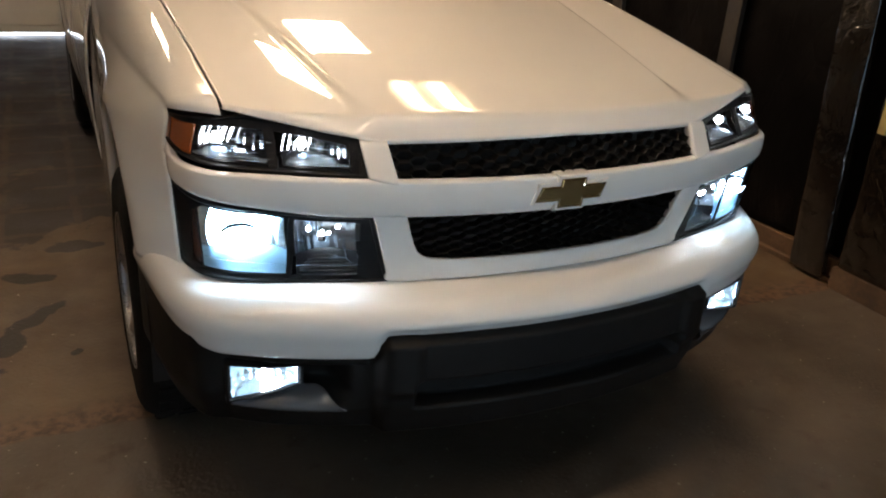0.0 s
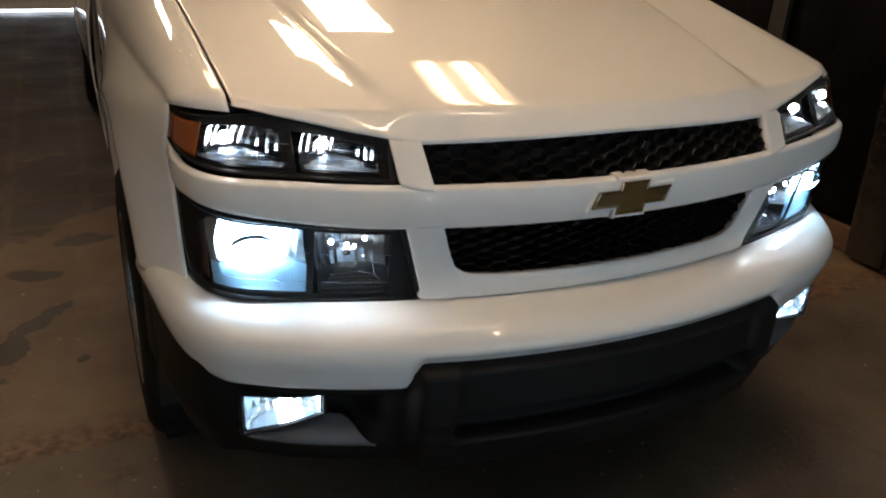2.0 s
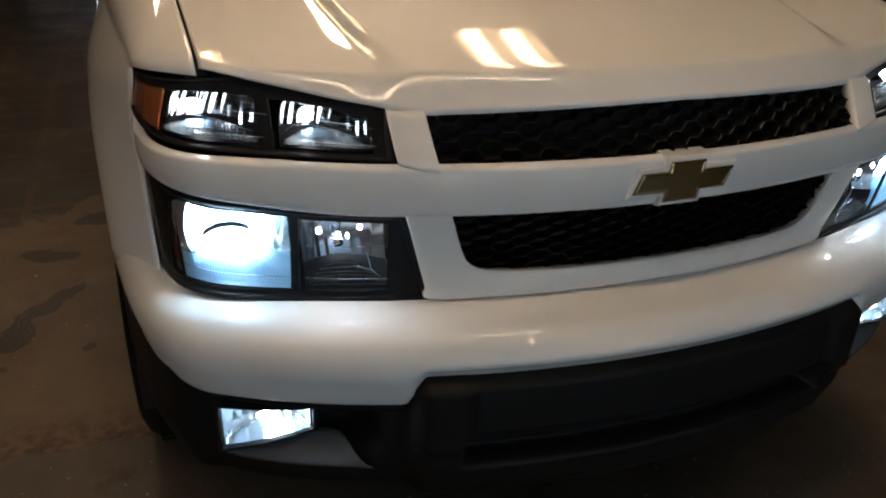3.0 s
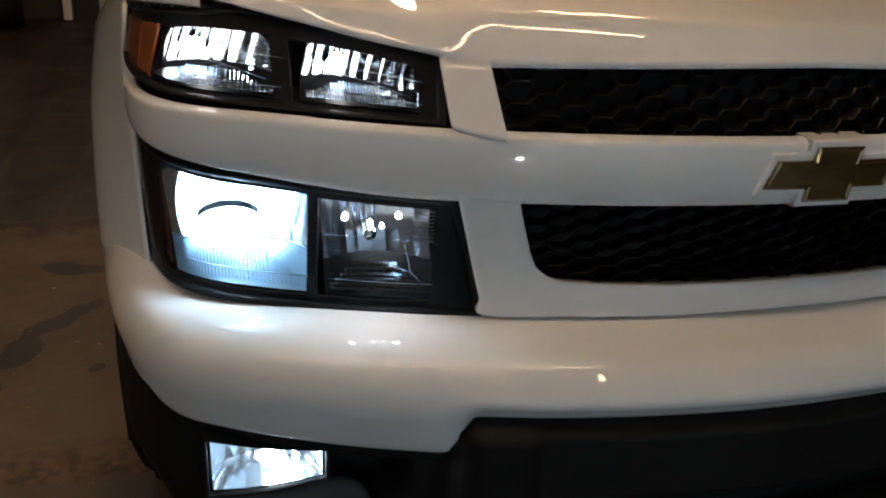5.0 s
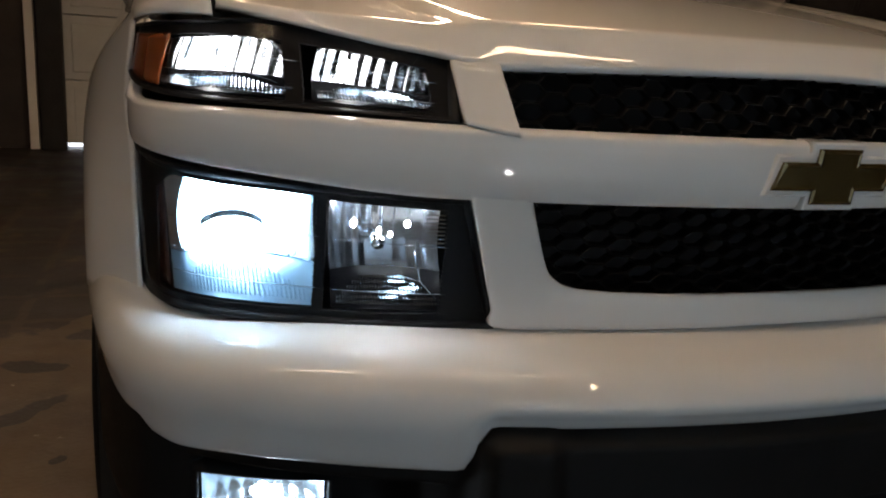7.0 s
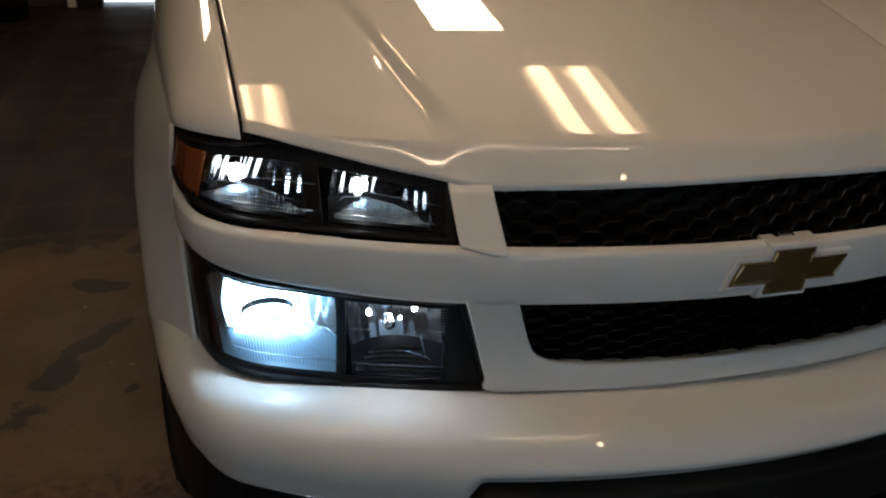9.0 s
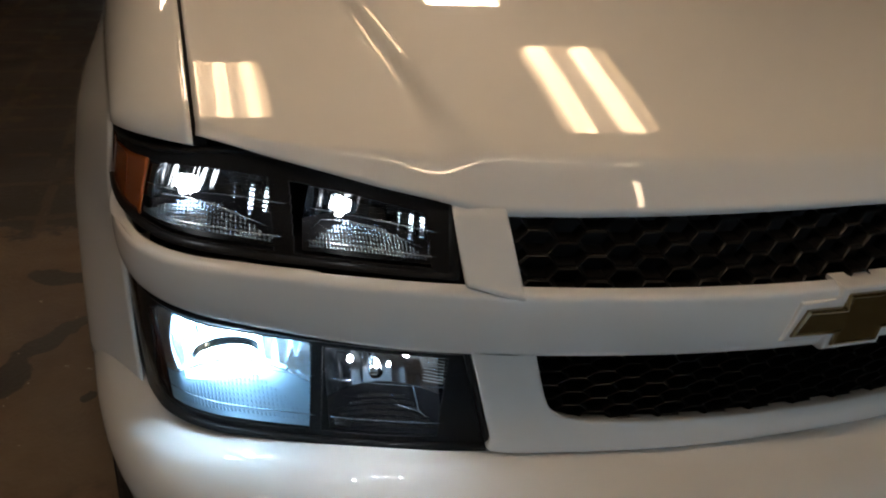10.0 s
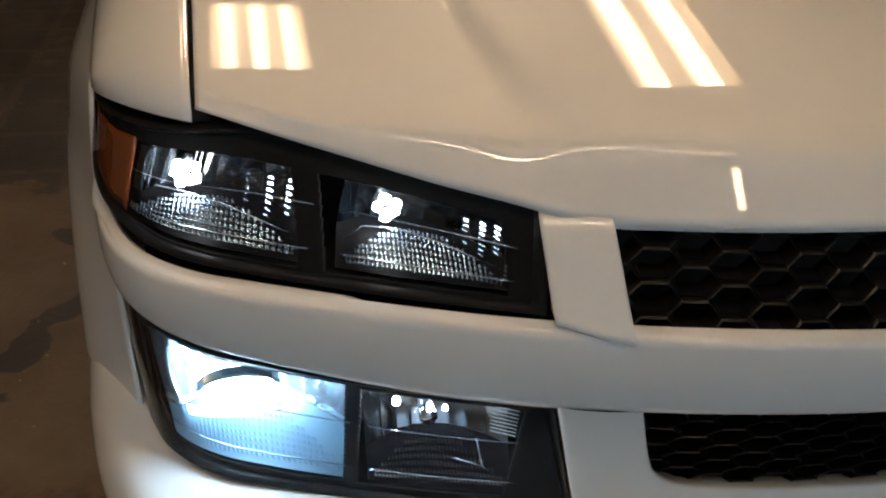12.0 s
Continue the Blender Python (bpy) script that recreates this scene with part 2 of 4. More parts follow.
# x, y, length, width, bars, glow, turn
LIGHTS = [(0.875, 2.02, 0.74, 0.52, 2, TUBES), (-0.60, 2.18, 0.46, 0.40, 3, TUBES),
          (0.51, 3.12, 0.64, 0.44, 4, PANELS), (-1.30, 3.50, 0.70, 0.30, 3, PANELS),
          (-0.80, -0.38, 2.40, 0.08, 1, STRIPS, 90), (-3.45, -0.38, 1.10, 0.06, 1, STRIPS, 90), (0.30, -1.30, 0.60, 0.07, 1, STRIPS)]


# ---- building helpers ----
def part(name, bm, mat, parent=None, label="", smooth=True, thick=0.0):
    me = bpy.data.meshes.new(name)
    bmesh.ops.recalc_face_normals(bm, faces=bm.faces)
    for f in bm.faces:
        f.smooth = smooth
    bm.to_mesh(me)
    bm.free()
    for k in (mat if isinstance(mat, (list, tuple)) else (mat,)):
        me.materials.append(k)
    ob = new(name, me)
    ob.parent = parent
    if thick:
        mod = ob.modifiers.new("thickness", "SOLIDIFY")
        mod.thickness, mod.offset = thick, 0
    if label:
        tagged(ob, label)
    return ob


def grid(fn, nu, nv, bm=None, loop=False):
    """A sheet of quads: fn(a, b) for a and b from 0 to 1."""
    bm = bm or bmesh.new()
    rows = [[bm.verts.new(fn(i / (nu if loop else nu - 1), j / (nv - 1))) for j in range(nv)] for i in range(nu)]
    for i in range(nu if loop else nu - 1):
        k = (i + 1) % nu
        for j in range(nv - 1):
            try:
                bm.faces.new((rows[i][j], rows[k][j], rows[k][j + 1], rows[i][j + 1]))
            except ValueError:
                pass
    return bm


def box(x0, x1, y0, y1, z0, z1, bm=None, bevel=0.0):
    bm = bm or bmesh.new()
    made = bmesh.ops.create_cube(bm, size=1, matrix=Matrix.Translation(((x0 + x1) / 2, (y0 + y1) / 2, (z0 + z1) / 2)) @ Matrix.Diagonal((x1 - x0, y1 - y0, z1 - z0, 1)))
    if bevel:
        edges = list({e for v in made["verts"] for e in v.link_edges})
        bmesh.ops.bevel(bm, geom=edges, offset=bevel, segments=2, affect="EDGES", profile=0.6)
    return bm


def tube(points, radius, sides=8, bm=None):
    bm = bm or bmesh.new()
    pts = [Vector(p) for p in points]
    rings = []
    for i, p in enumerate(pts):
        d = (pts[min(i + 1, len(pts) - 1)] - pts[max(i - 1, 0)]).normalized()
        a = d.orthogonal().normalized()
        b = d.cross(a)
        rings.append([bm.verts.new(p + radius * (math.cos(t) * a + math.sin(t) * b)) for t in (2 * math.pi * k / sides for k in range(sides))])
    for r, s in zip(rings, rings[1:]):
        for k in range(sides):
            bm.faces.new((r[k], r[(k + 1) % sides], s[(k + 1) % sides], s[k]))
    bm.faces.new(rings[0])
    bm.faces.new(rings[-1])
    return bm


def lathe(profile, centre, axis="x", steps=48, bm=None):
    """profile: (distance along the axis, radius)."""
    def at(a, b):
        k = b * (len(profile) - 1)
        i = min(int(k), len(profile) - 2)
        f = k - i
        h, r = (profile[i][c] * (1 - f) + profile[i + 1][c] * f for c in (0, 1))
        t = 2 * math.pi * a
        return (centre[0] + h, centre[1] + r * math.cos(t), centre[2] + r * math.sin(t)) if axis == "x" else (centre[0] + r * math.cos(t), centre[1] + h, centre[2] + r * math.sin(t))
    return grid(at, steps, len(profile), bm, loop=True)


def curve(xs, ys):
    """A smooth monotone curve through the given values."""
    xs, ys = np.array(xs, float), np.array(ys, float)
    d = np.gradient(ys, xs)
    def at(x):
        x = min(max(x, xs[0]), xs[-1])
        i = int(min(max(np.searchsorted(xs, x) - 1, 0), len(xs) - 2))
        h = xs[i + 1] - xs[i]
        t = (x - xs[i]) / h
        return float((2 * t**3 - 3 * t**2 + 1) * ys[i] + (t**3 - 2 * t**2 + t) * h * d[i] + (-2 * t**3 + 3 * t**2) * ys[i + 1] + (t**3 - t**2) * h * d[i + 1])
    return at


def thing(name, label, category, at=(0, 0, 0), group="", kind=""):
    ob = new(name)
    ob.location = at
    return tagged(ob, label, category, group, kind)


# ---- the truck's front in plan: a shallow bow that turns into the sides ----
def bow(x):
    return -0.085 + 0.296 * x * x


CORNER = [(x, bow(x)) for x in (0, 0.1, 0.2, 0.3, 0.4, 0.5, 0.6, 0.66)] + [(0.70, 0.062), (0.732, 0.086), (0.757, 0.118), (0.774, 0.16), (0.784, 0.205), (0.790, 0.25), (0.797, 0.31), (0.803, 0.40)]
ARC = [0.0]
for (xa, ya), (xb, yb) in zip(CORNER, CORNER[1:]):
    ARC.append(ARC[-1] + math.hypot(xb - xa, yb - ya))
PX, PY = curve(ARC, [c[0] for c in CORNER]), curve(ARC, [c[1] for c in CORNER])


def along(x):
    """The distance round the plan curve of a point at width x (front) ."""
    return float(np.interp(x, [c[0] for c in CORNER], ARC))


TIP = ARC[13]                      # the bar's outer end


def plan(u):
    s, u = (1 if u >= 0 else -1), abs(u)
    e = 0.002
    x, y = PX(u), PY(u)
    tx, ty = PX(min(u + e, ARC[-1])) - PX(max(u - e, 0)), PY(min(u + e, ARC[-1])) - PY(max(u - e, 0))
    k = math.hypot(tx, ty)
    return s * x, y, s * ty / k, -tx / k


def body(u, z, d=0.0):
    """A point of the front skin, d metres proud of it."""
    x, y, nx, ny = plan(u)
    back = 0.008 + 0.66 * (z - 0.868) if z > 0.868 else 0.008 * min(1, max(0, (z - 0.86) / 0.008))
    if z < 0.79:
        back = 0.16 * (0.79 - z)
    lean = max(0.0, 0.10 * (z - 0.868))
    d -= back * abs(ny) + lean * abs(nx)
    return (x + nx * d, y + ny * d, z)


def smooth(a, b, x):
    t = min(1.0, max(0.0, (x - a) / (b - a)))
    return t * t * (3 - 2 * t)


# ---- the garage ----
def garage():
    x0, x1, y0, y1 = -4.2, 2.06, -3.3, 7.05
    floor = part("floor", box(x0 - 0.2, x1 + 0.2, y0 - 0.2, y1 + 0.2, -0.12, 0.0), CONCRETE, smooth=False)
    tagged(floor, "stained concrete floor with dark worn patches", "floor", kind="structure")
    ceil = part("ceiling", box(x0 - 0.2, x1 + 0.2, y0 - 0.2, y1 + 0.2, CEILING, CEILING + 0.12), CEIL, smooth=False)
    tagged(ceil, "plain pale ceiling boards", "ceiling", kind="structure")
    for name, b, label in (("wall_east", (x1, x1 + 0.15, y0, y1), "garage wall behind sheets of black plastic film"),
                           ("wall_west", (x0 - 0.15, x0, y0, y1), "dim garage side wall"),
                           ("wall_south", (x0 - 0.15, x1 + 0.15, y0 - 0.15, y0), "pale painted wall ahead of the truck")):
        tagged(part(name, box(*b, 0, CEILING), PALE if name == "wall_south" else DRYWALL, smooth=False), label, "wall", kind="structure")
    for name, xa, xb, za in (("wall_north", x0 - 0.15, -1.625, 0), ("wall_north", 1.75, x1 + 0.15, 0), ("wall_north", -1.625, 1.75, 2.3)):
        tagged(part(name, box(xa, xb, y1, y1 + 0.15, za, CEILING), SHADEWALL, smooth=False), "garage wall beside the door, its dimness put into the colour", "wall", kind="structure")


def garage_door():
    door = thing("garage_door", "pale sectional garage door with daylight under it", "garage door", (0, 7.1, 0))
    part("backing", box(-1.63, 1.75, 0.046, 0.06, 0.045, 2.30), DOORPAINT, door, smooth=False)
    for k in range(4):
        bm = box(-1.62, 1.748, 0.0, 0.045, 0.045 + k * 0.56, 0.045 + k * 0.56 + 0.55, bevel=0.006)
        panel = part("panel", bm, DOORPAINT, door, smooth=False)
        for c in range(4):
            xa = -1.55 + c * 0.82
            part("raised_field", box(xa, xa + 0.72, -0.012, 0.004, 0.11 + k * 0.56, 0.53 + k * 0.56, bevel=0.01), DOORPAINT, panel, smooth=False)


def left_of_door():
    """Dark posts and a pale upright beside the garage door."""
    jamb = part("door_jamb", box(-1.80, -1.61, 6.93, 7.05, 0.0, 2.35, bevel=0.006), DARKWOOD, smooth=False)
    tagged(jamb, "dark timber post beside the garage door", "post", kind="structure")
    rail = part("door_track", box(-1.90, -1.83, 6.96, 7.05, 0.0, 2.3, bevel=0.004), ENAMEL, smooth=False)
    tagged(rail, "pale metal upright of the garage door track", "door track", kind="structure")
    for y, x, h in ((6.5, -2.35, 0.9), (6.2, -2.75, 0.55)):
        bin_ = thing("storage_bin", "dark plastic storage bin standing by the wall", "storage bin", (x, y, 0.0), group="bins by the door")
        part("body", grid(lambda a, b: ((0.20 + 0.03 * b) * math.copysign(abs(math.cos(2 * math.pi * a)) ** 0.4, math.cos(2 * math.pi * a)), (0.2 + 0.03 * b) * math.copysign(abs(math.sin(2 * math.pi * a)) ** 0.4, math.sin(2 * math.pi * a)), h * b), 40, 6, loop=True), TRIM, bin_, thick=0.004)
        part("lid", box(-0.25, 0.25, -0.25, 0.25, h, h + 0.04, bevel=0.015), TRIM, bin_)
        part("bottom", box(-0.19, 0.19, -0.19, 0.19, 0.0, 0.01), TRIM, bin_)


def right_wall_dressing():
    """Black film over the wall, a timber plate at its foot, film-covered boards leaning there."""
    plate = part("sole_plate", box(2.015, 2.058, -3.25, 6.9, 0.0, 0.10, bevel=0.004), TIMBER, smooth=False)
    part("lower_lath", box(1.985, 2.014, 0.645, 6.9, 0.0, 0.022, bevel=0.004), TIMBER, plate, smooth=False)
    part("base_board", box(1.945, 2.013, -3.25, 0.64, 0.0, 0.098, bevel=0.005), TIMBER, plate, smooth=False)
    tagged(plate, "raw timber plate along the foot of the wall", "timber plate", kind="structure")

    def film(a, b):
        y = -3.25 + a * 10.1
        z = 0.105 + b * (CEILING - 0.12)
        w = 0.010 * math.sin(y * 9 + 2 * math.sin(z * 2)) + 0.008 * noise.noise((y * 5, z * 3, 1)) + 0.005 * noise.noise((y * 17, z * 8, 4))
        return (2.035 + w, y, z)
    tagged(part("plastic_sheet", grid(film, 260, 60), FILM, thick=0.002), "crinkled black plastic film hung over the wall", "plastic sheet")

    def board(y0, y1, z0, z1, lean, front, mat, seed):
        def at(a, b):
            t = 2 * math.pi * a
            z = z0 + b * (z1 - z0)
            c, s = math.cos(t), math.sin(t)
            r = 1 + 0.035 * noise.noise((c * 2, s * 2, z * 6 + seed)) + 0.02 * noise.noise((c * 5, s * 5, z * 17 + seed))
            return (front + 0.022 + r * 0.022 * math.copysign(abs(c) ** 0.35, c), (y0 + y1) / 2 + lean * (z - z0) + (0.5 * r) * (y1 - y0) * math.copysign(abs(s) ** 0.35, s), z)
        bm = grid(at, 48, 90, loop=True)
        for k in (0, 89):
            ring = [v for v in bm.verts if abs(v.co.z - (z0 if k == 0 else z1)) < 1e-5]
            bm.faces.new(sorted(ring, key=lambda v: math.atan2(v.co.y - (y0 + y1) / 2 - lean * (v.co.z - z0), v.co.x - front - 0.022)))
        return part("wrapped_board", bm, mat)
    tagged(board(0.69, 0.865, 0.023, 2.4, 0.055, 1.945, WRAP, 0), "tall narrow board wrapped in clear crinkled plastic", "board", group="boards along the wall")
    for y0, y1, seed in ((0.16, 0.63, 3), (-0.42, 0.10, 7), (-1.1, -0.5, 9)):
        tagged(board(y0, y1, 0.099, 2.3, 0.01, 1.955, COVERED, seed), "brown board under clear crinkled plastic film", "board", group="boards along the wall")
    tagged(part("tape_strip", box(1.945, 1.958, 0.578, 0.612, 0.69, 0.875), TAPE, smooth=False), "short strip of yellow masking tape on a board", "tape")
    for y in (1.50, 2.4, 3.3):
        stud = part("stud", box(1.99, 2.02, y, y + 0.09, 0.0, CEILING, bevel=0.004), DARKWOOD, smooth=False)
        tagged(stud, "dark timber stud against the plastic film", "stud", group="studs along the wall")


def light_fixture(x, y, long, wide, bars, mat, turn=0.0):
    f = thing("ceiling_light", "recessed fluorescent ceiling fixture, lit", "ceiling light", (x, y, CEILING), group="ceiling lights")
    f.rotation_euler[2] = radians(turn)
    bm = box(-wide / 2, wide / 2, -long / 2, long / 2, -0.012, 0.0)
    for a, c, d, e in ((-wide / 2, -wide / 2 + 0.012, -long / 2, long / 2), (wide / 2 - 0.012, wide / 2, -long / 2, long / 2), (-wide / 2, wide / 2, -long / 2, -long / 2 + 0.012), (-wide / 2, wide / 2, long / 2 - 0.012, long / 2)):
        box(a, c, d, e, -0.06, -0.01, bm)
    part("tray", bm, ENAMEL, f, "white enamelled tray", smooth=False)
    if 1 < bars < 4:
        part("diffuser", box(-wide / 2 + 0.013, wide / 2 - 0.013, -long / 2 + 0.013, long / 2 - 0.013, -0.018, -0.013), DIFFUSER, f, "faintly glowing diffuser", smooth=False)
    pitch = (wide - 0.03) / bars
    fill = 0.21 if 1 < bars < 4 else 0.46
    for k in range(bars):
        xx = (k - (bars - 1) / 2) * pitch
        part("lamp_cover", grid(lambda a, b: (xx + pitch * fill * math.cos(2 * math.pi * a), (2 * b - 1) * (long / 2 - 0.02), -0.042 + 0.022 * math.sin(2 * math.pi * a)), 16, 2, loop=True), mat, f, "glowing lamp cover")
    return f


def small_lamp(x, z, r):
    """A small lit lamp low on the wall ahead of the truck."""
    f = thing("wall_lamp", "small bright lamp on the pale wall", "wall lamp", (x, -3.3, z), group="lamps on the wall")
    part("base", lathe([(0.0, 0.001), (0.0, r * 1.8), (0.02, r * 1.6), (0.03, r * 0.8)], (0, 0.001, 0), "y", 20), ENAMEL, f, "white round base")
    bm = bmesh.new()
    bmesh.ops.create_uvsphere(bm, u_segments=16, v_segments=10, radius=r, matrix=Matrix.Translation((0, 0.03 + r * 0.8, 0)))
    part("globe", bm, POINT, f, "glowing globe")


# ---- the truck ----
RIDE = 0.028
truck = thing("pickup_truck", "white pickup truck parked with its lamps lit", "pickup truck", (0, 0, RIDE))
MIRROR = (1, -1)


def hood():
    lip_z = curve([0, 0.15, 0.25, 0.35, 0.40, 0.43, 0.46, 0.53, 0.60, 0.70], [0.944, 0.941, 0.938, 0.935, 0.934, 0.939, 0.946, 0.957, 0.967, 0.979])

    def top(x, y, yc):
        d, ax = max(0.0, y - yc), abs(x)
        xc = 0.428 + 0.135 * d
        e = max(0.0, y - 0.065)
        inner = 0.977 + 0.215 * d - 0.04 * d * d
        outer = 0.9685 + 0.215 * e - 0.04 * e * e + 0.0015 * (1 - math.exp(-e / 0.3))
        w = 0.034 * math.exp(-d / 0.06)
        k = smooth(xc - 0.018 - w, xc + 0.008 + w, ax)
        outer -= 0.0062 * smooth(-0.02, 0.2, d) * math.exp(-max(0.0, ax - xc) / 0.06)
        return inner + (outer - inner) * k

    def nose(x):
        """Lip and crest of the steep front face at width x: y and z of each."""
        ax = abs(x)
        inner = 1 - smooth(0.45, 0.62, ax)
        yl = bow(x) + 0.038 + 0.043 * (ax / 0.69) ** 4
        mid = smooth(0.42, 0.52, ax) * (1 - smooth(0.60, 0.68, ax))
        yc = yl + 0.048 - 0.035 * smooth(0.47, 0.67, ax) - 0.005 * mid
        return yl + 0.006 * inner + 0.008 * mid, lip_z(ax) - 0.007 * inner - 0.005 * mid, yc, top(x, yc, yc)

    def soft(away, run):
        """How far the rounded crest lies below a sharp one."""
        r = 0.0036 * run / 0.042
        return r * math.log(1 + math.exp(-0.9 * away / r))

    front = [0, 0.15, 0.3, 0.45, 0.6, 0.75, 0.88, 0.95, 1.0]
    behind = [0.002, 0.005, 0.010, 0.018, 0.03, 0.045]
    rows = len(front) + len(behind) + 60

    def at(a, b):
        s = 2 * a - 1
        x = s * 0.69
        yl, zl, yc, zc = nose(x)
        k = round(b * rows)
        if k == 0:
            return (x, yl + 0.03, zl - 0.004)
        if k <= len(front):
            f = front[k - 1]
            return (x, yl + (yc - yl) * f, zl + (zc - zl) * (f + 0.06 * f * (1 - f)) - soft((yc - yl) * (1 - f), yc - yl))
        k -= len(front) + 1
        y = yc + behind[k] if k < len(behind) else yc + 0.045 + ((k - len(behind) + 1) / 60) ** 1.15 * (1.285 - 0.12 * s * s - yc)
        x *= 1 + 0.045 * max(0, y - 0.137)
        return (x, y, top(x, y, yc) - soft(y - yc, yc - yl))
    part("hood", grid(at, 231, rows + 1), PAINT, truck, thick=0.003)

    def edge_z(y):
        yl, zl, yc, zc = nose(0.69)
        if y > yc:
            return top(0.69, y, yc)
        return zl + (zc - zl) * min(1, max(0, (y - yl) / (yc - yl)))
    return edge_z


def fenders(edge_z):
    th = np.linspace(0, 1, 12)
    out = [(0.778, 0.196, 0.615), (0.782, 0.212, 0.70), (0.785, 0.230, 0.80), (0.790, 0.242, 0.87), (0.781, 0.250, 0.958), (0.797, 0.42, 0.970), (0.815, 0.65, 0.977), (0.828, 0.9, 0.98), (0.836, 1.2, 0.985), (0.840, 1.5, 0.98), (0.858, 1.5, 0.7), (0.845, 1.5, 0.30)]
    lip = [(0.856, 0.345, 0.60), (0.861, 0.405, 0.70), (0.866, 0.487, 0.78), (0.868, 0.574, 0.825), (0.869, 0.65, 0.846), (0.871, 0.73, 0.852), (0.872, 0.81, 0.845), (0.868, 0.93, 0.80), (0.86, 1.035, 0.70), (0.855, 1.11, 0.58), (0.85, 1.145, 0.42), (0.84, 1.15, 0.30)]
    oc = [curve(th, [p[k] for p in out]) for k in range(3)]
    lc = [curve(th, [p[k] for p in lip]) for k in range(3)]
    for s in MIRROR:
        def flare(a, b):
            o, q = [c(a) for c in oc], [c(a) for c in lc]
            if b > 0.88:
                k = (b - 0.88) / 0.12
                return (s * (q[0] - 0.035 * k), q[1], q[2] - 0.004 * k)
            b /= 0.88
            k = math.sin(b * math.pi / 2)
            return (s * (o[0] + (q[0] - o[0]) * (0.3 * b + 0.7 * k)), o[1] + (q[1] - o[1]) * b, o[2] + (q[2] - o[2]) * b)

        def shoulder(t, b):
            a = (4 + 5 * t) / 11
            ox, yo, oz = (c(a) for c in oc)
            yi = 0.140 + t * (1.5 - 0.140)
            gx, gz = 0.694 * (1 + 0.045 * max(0, yi - 0.137)), edge_z(yi) - 0.001
            k = b * math.pi / 2
            lip = max(0.0, 1 - t / 0.012) * (1 - b)
            return (s * (gx + (ox - gx) * (0.12 * b + 0.88 * math.sin(k))), yi + (yo - yi) * b ** 1.3 - 0.004 * lip, oz + (gz - oz) * (0.18 * (1 - b) + 0.82 * math.cos(k)) - 0.012 * lip)
        bm = grid(flare, 111, 24)
        grid(shoulder, 51, 18, bm)
        bmesh.ops.remove_doubles(bm, verts=bm.verts, dist=0.0015)
        part("fender", bm, PAINT, truck, thick=0.003)

        def liner(a, b):
            t = math.pi * (a * 1.1 - 0.05)
            return (s * (0.5 + 0.345 * b), 0.73 - 0.435 * math.cos(t), 0.36 + 0.49 * math.sin(t))
        part("wheel_liner", grid(liner, 30, 4), DARK, truck, thick=0.004)
        part("panel_gap", grid(lambda a, b: (s * (0.68 * (1 + 0.045 * max(0, a * 1.25)) + 0.025 * b), 0.145 + a * 1.25, edge_z(0.145 + a * 1.25) - 0.02), 30, 2), SEAM, truck, thick=0.003)


BUMPER = [(0, -0.17), (0.1, -0.167), (0.2, -0.158), (0.3, -0.144), (0.4, -0.124), (0.5, -0.097), (0.6, -0.060), (0.68, -0.020), (0.75, 0.030), (0.791, 0.085), (0.819, 0.15), (0.836, 0.22), (0.848, 0.30), (0.858, 0.38)]
BARC = [0.0]
for (xa, ya), (xb, yb) in zip(BUMPER, BUMPER[1:]):
    BARC.append(BARC[-1] + math.hypot(xb - xa, yb - ya))
BX, BY = curve(BARC, [c[0] for c in BUMPER]), curve(BARC, [c[1] for c in BUMPER])


def rim_point(u, z, d):
    s, w = (1 if u >= 0 else -1), abs(u)
    x, y = BX(w), BY(w)
    tx, ty = BX(min(w + 0.003, BARC[-1])) - BX(max(w - 0.003, 0)), BY(min(w + 0.003, BARC[-1])) - BY(max(w - 0.003, 0))
    k = math.hypot(tx, ty)
    return (s * (x + ty / k * d), y - tx / k * d, z)


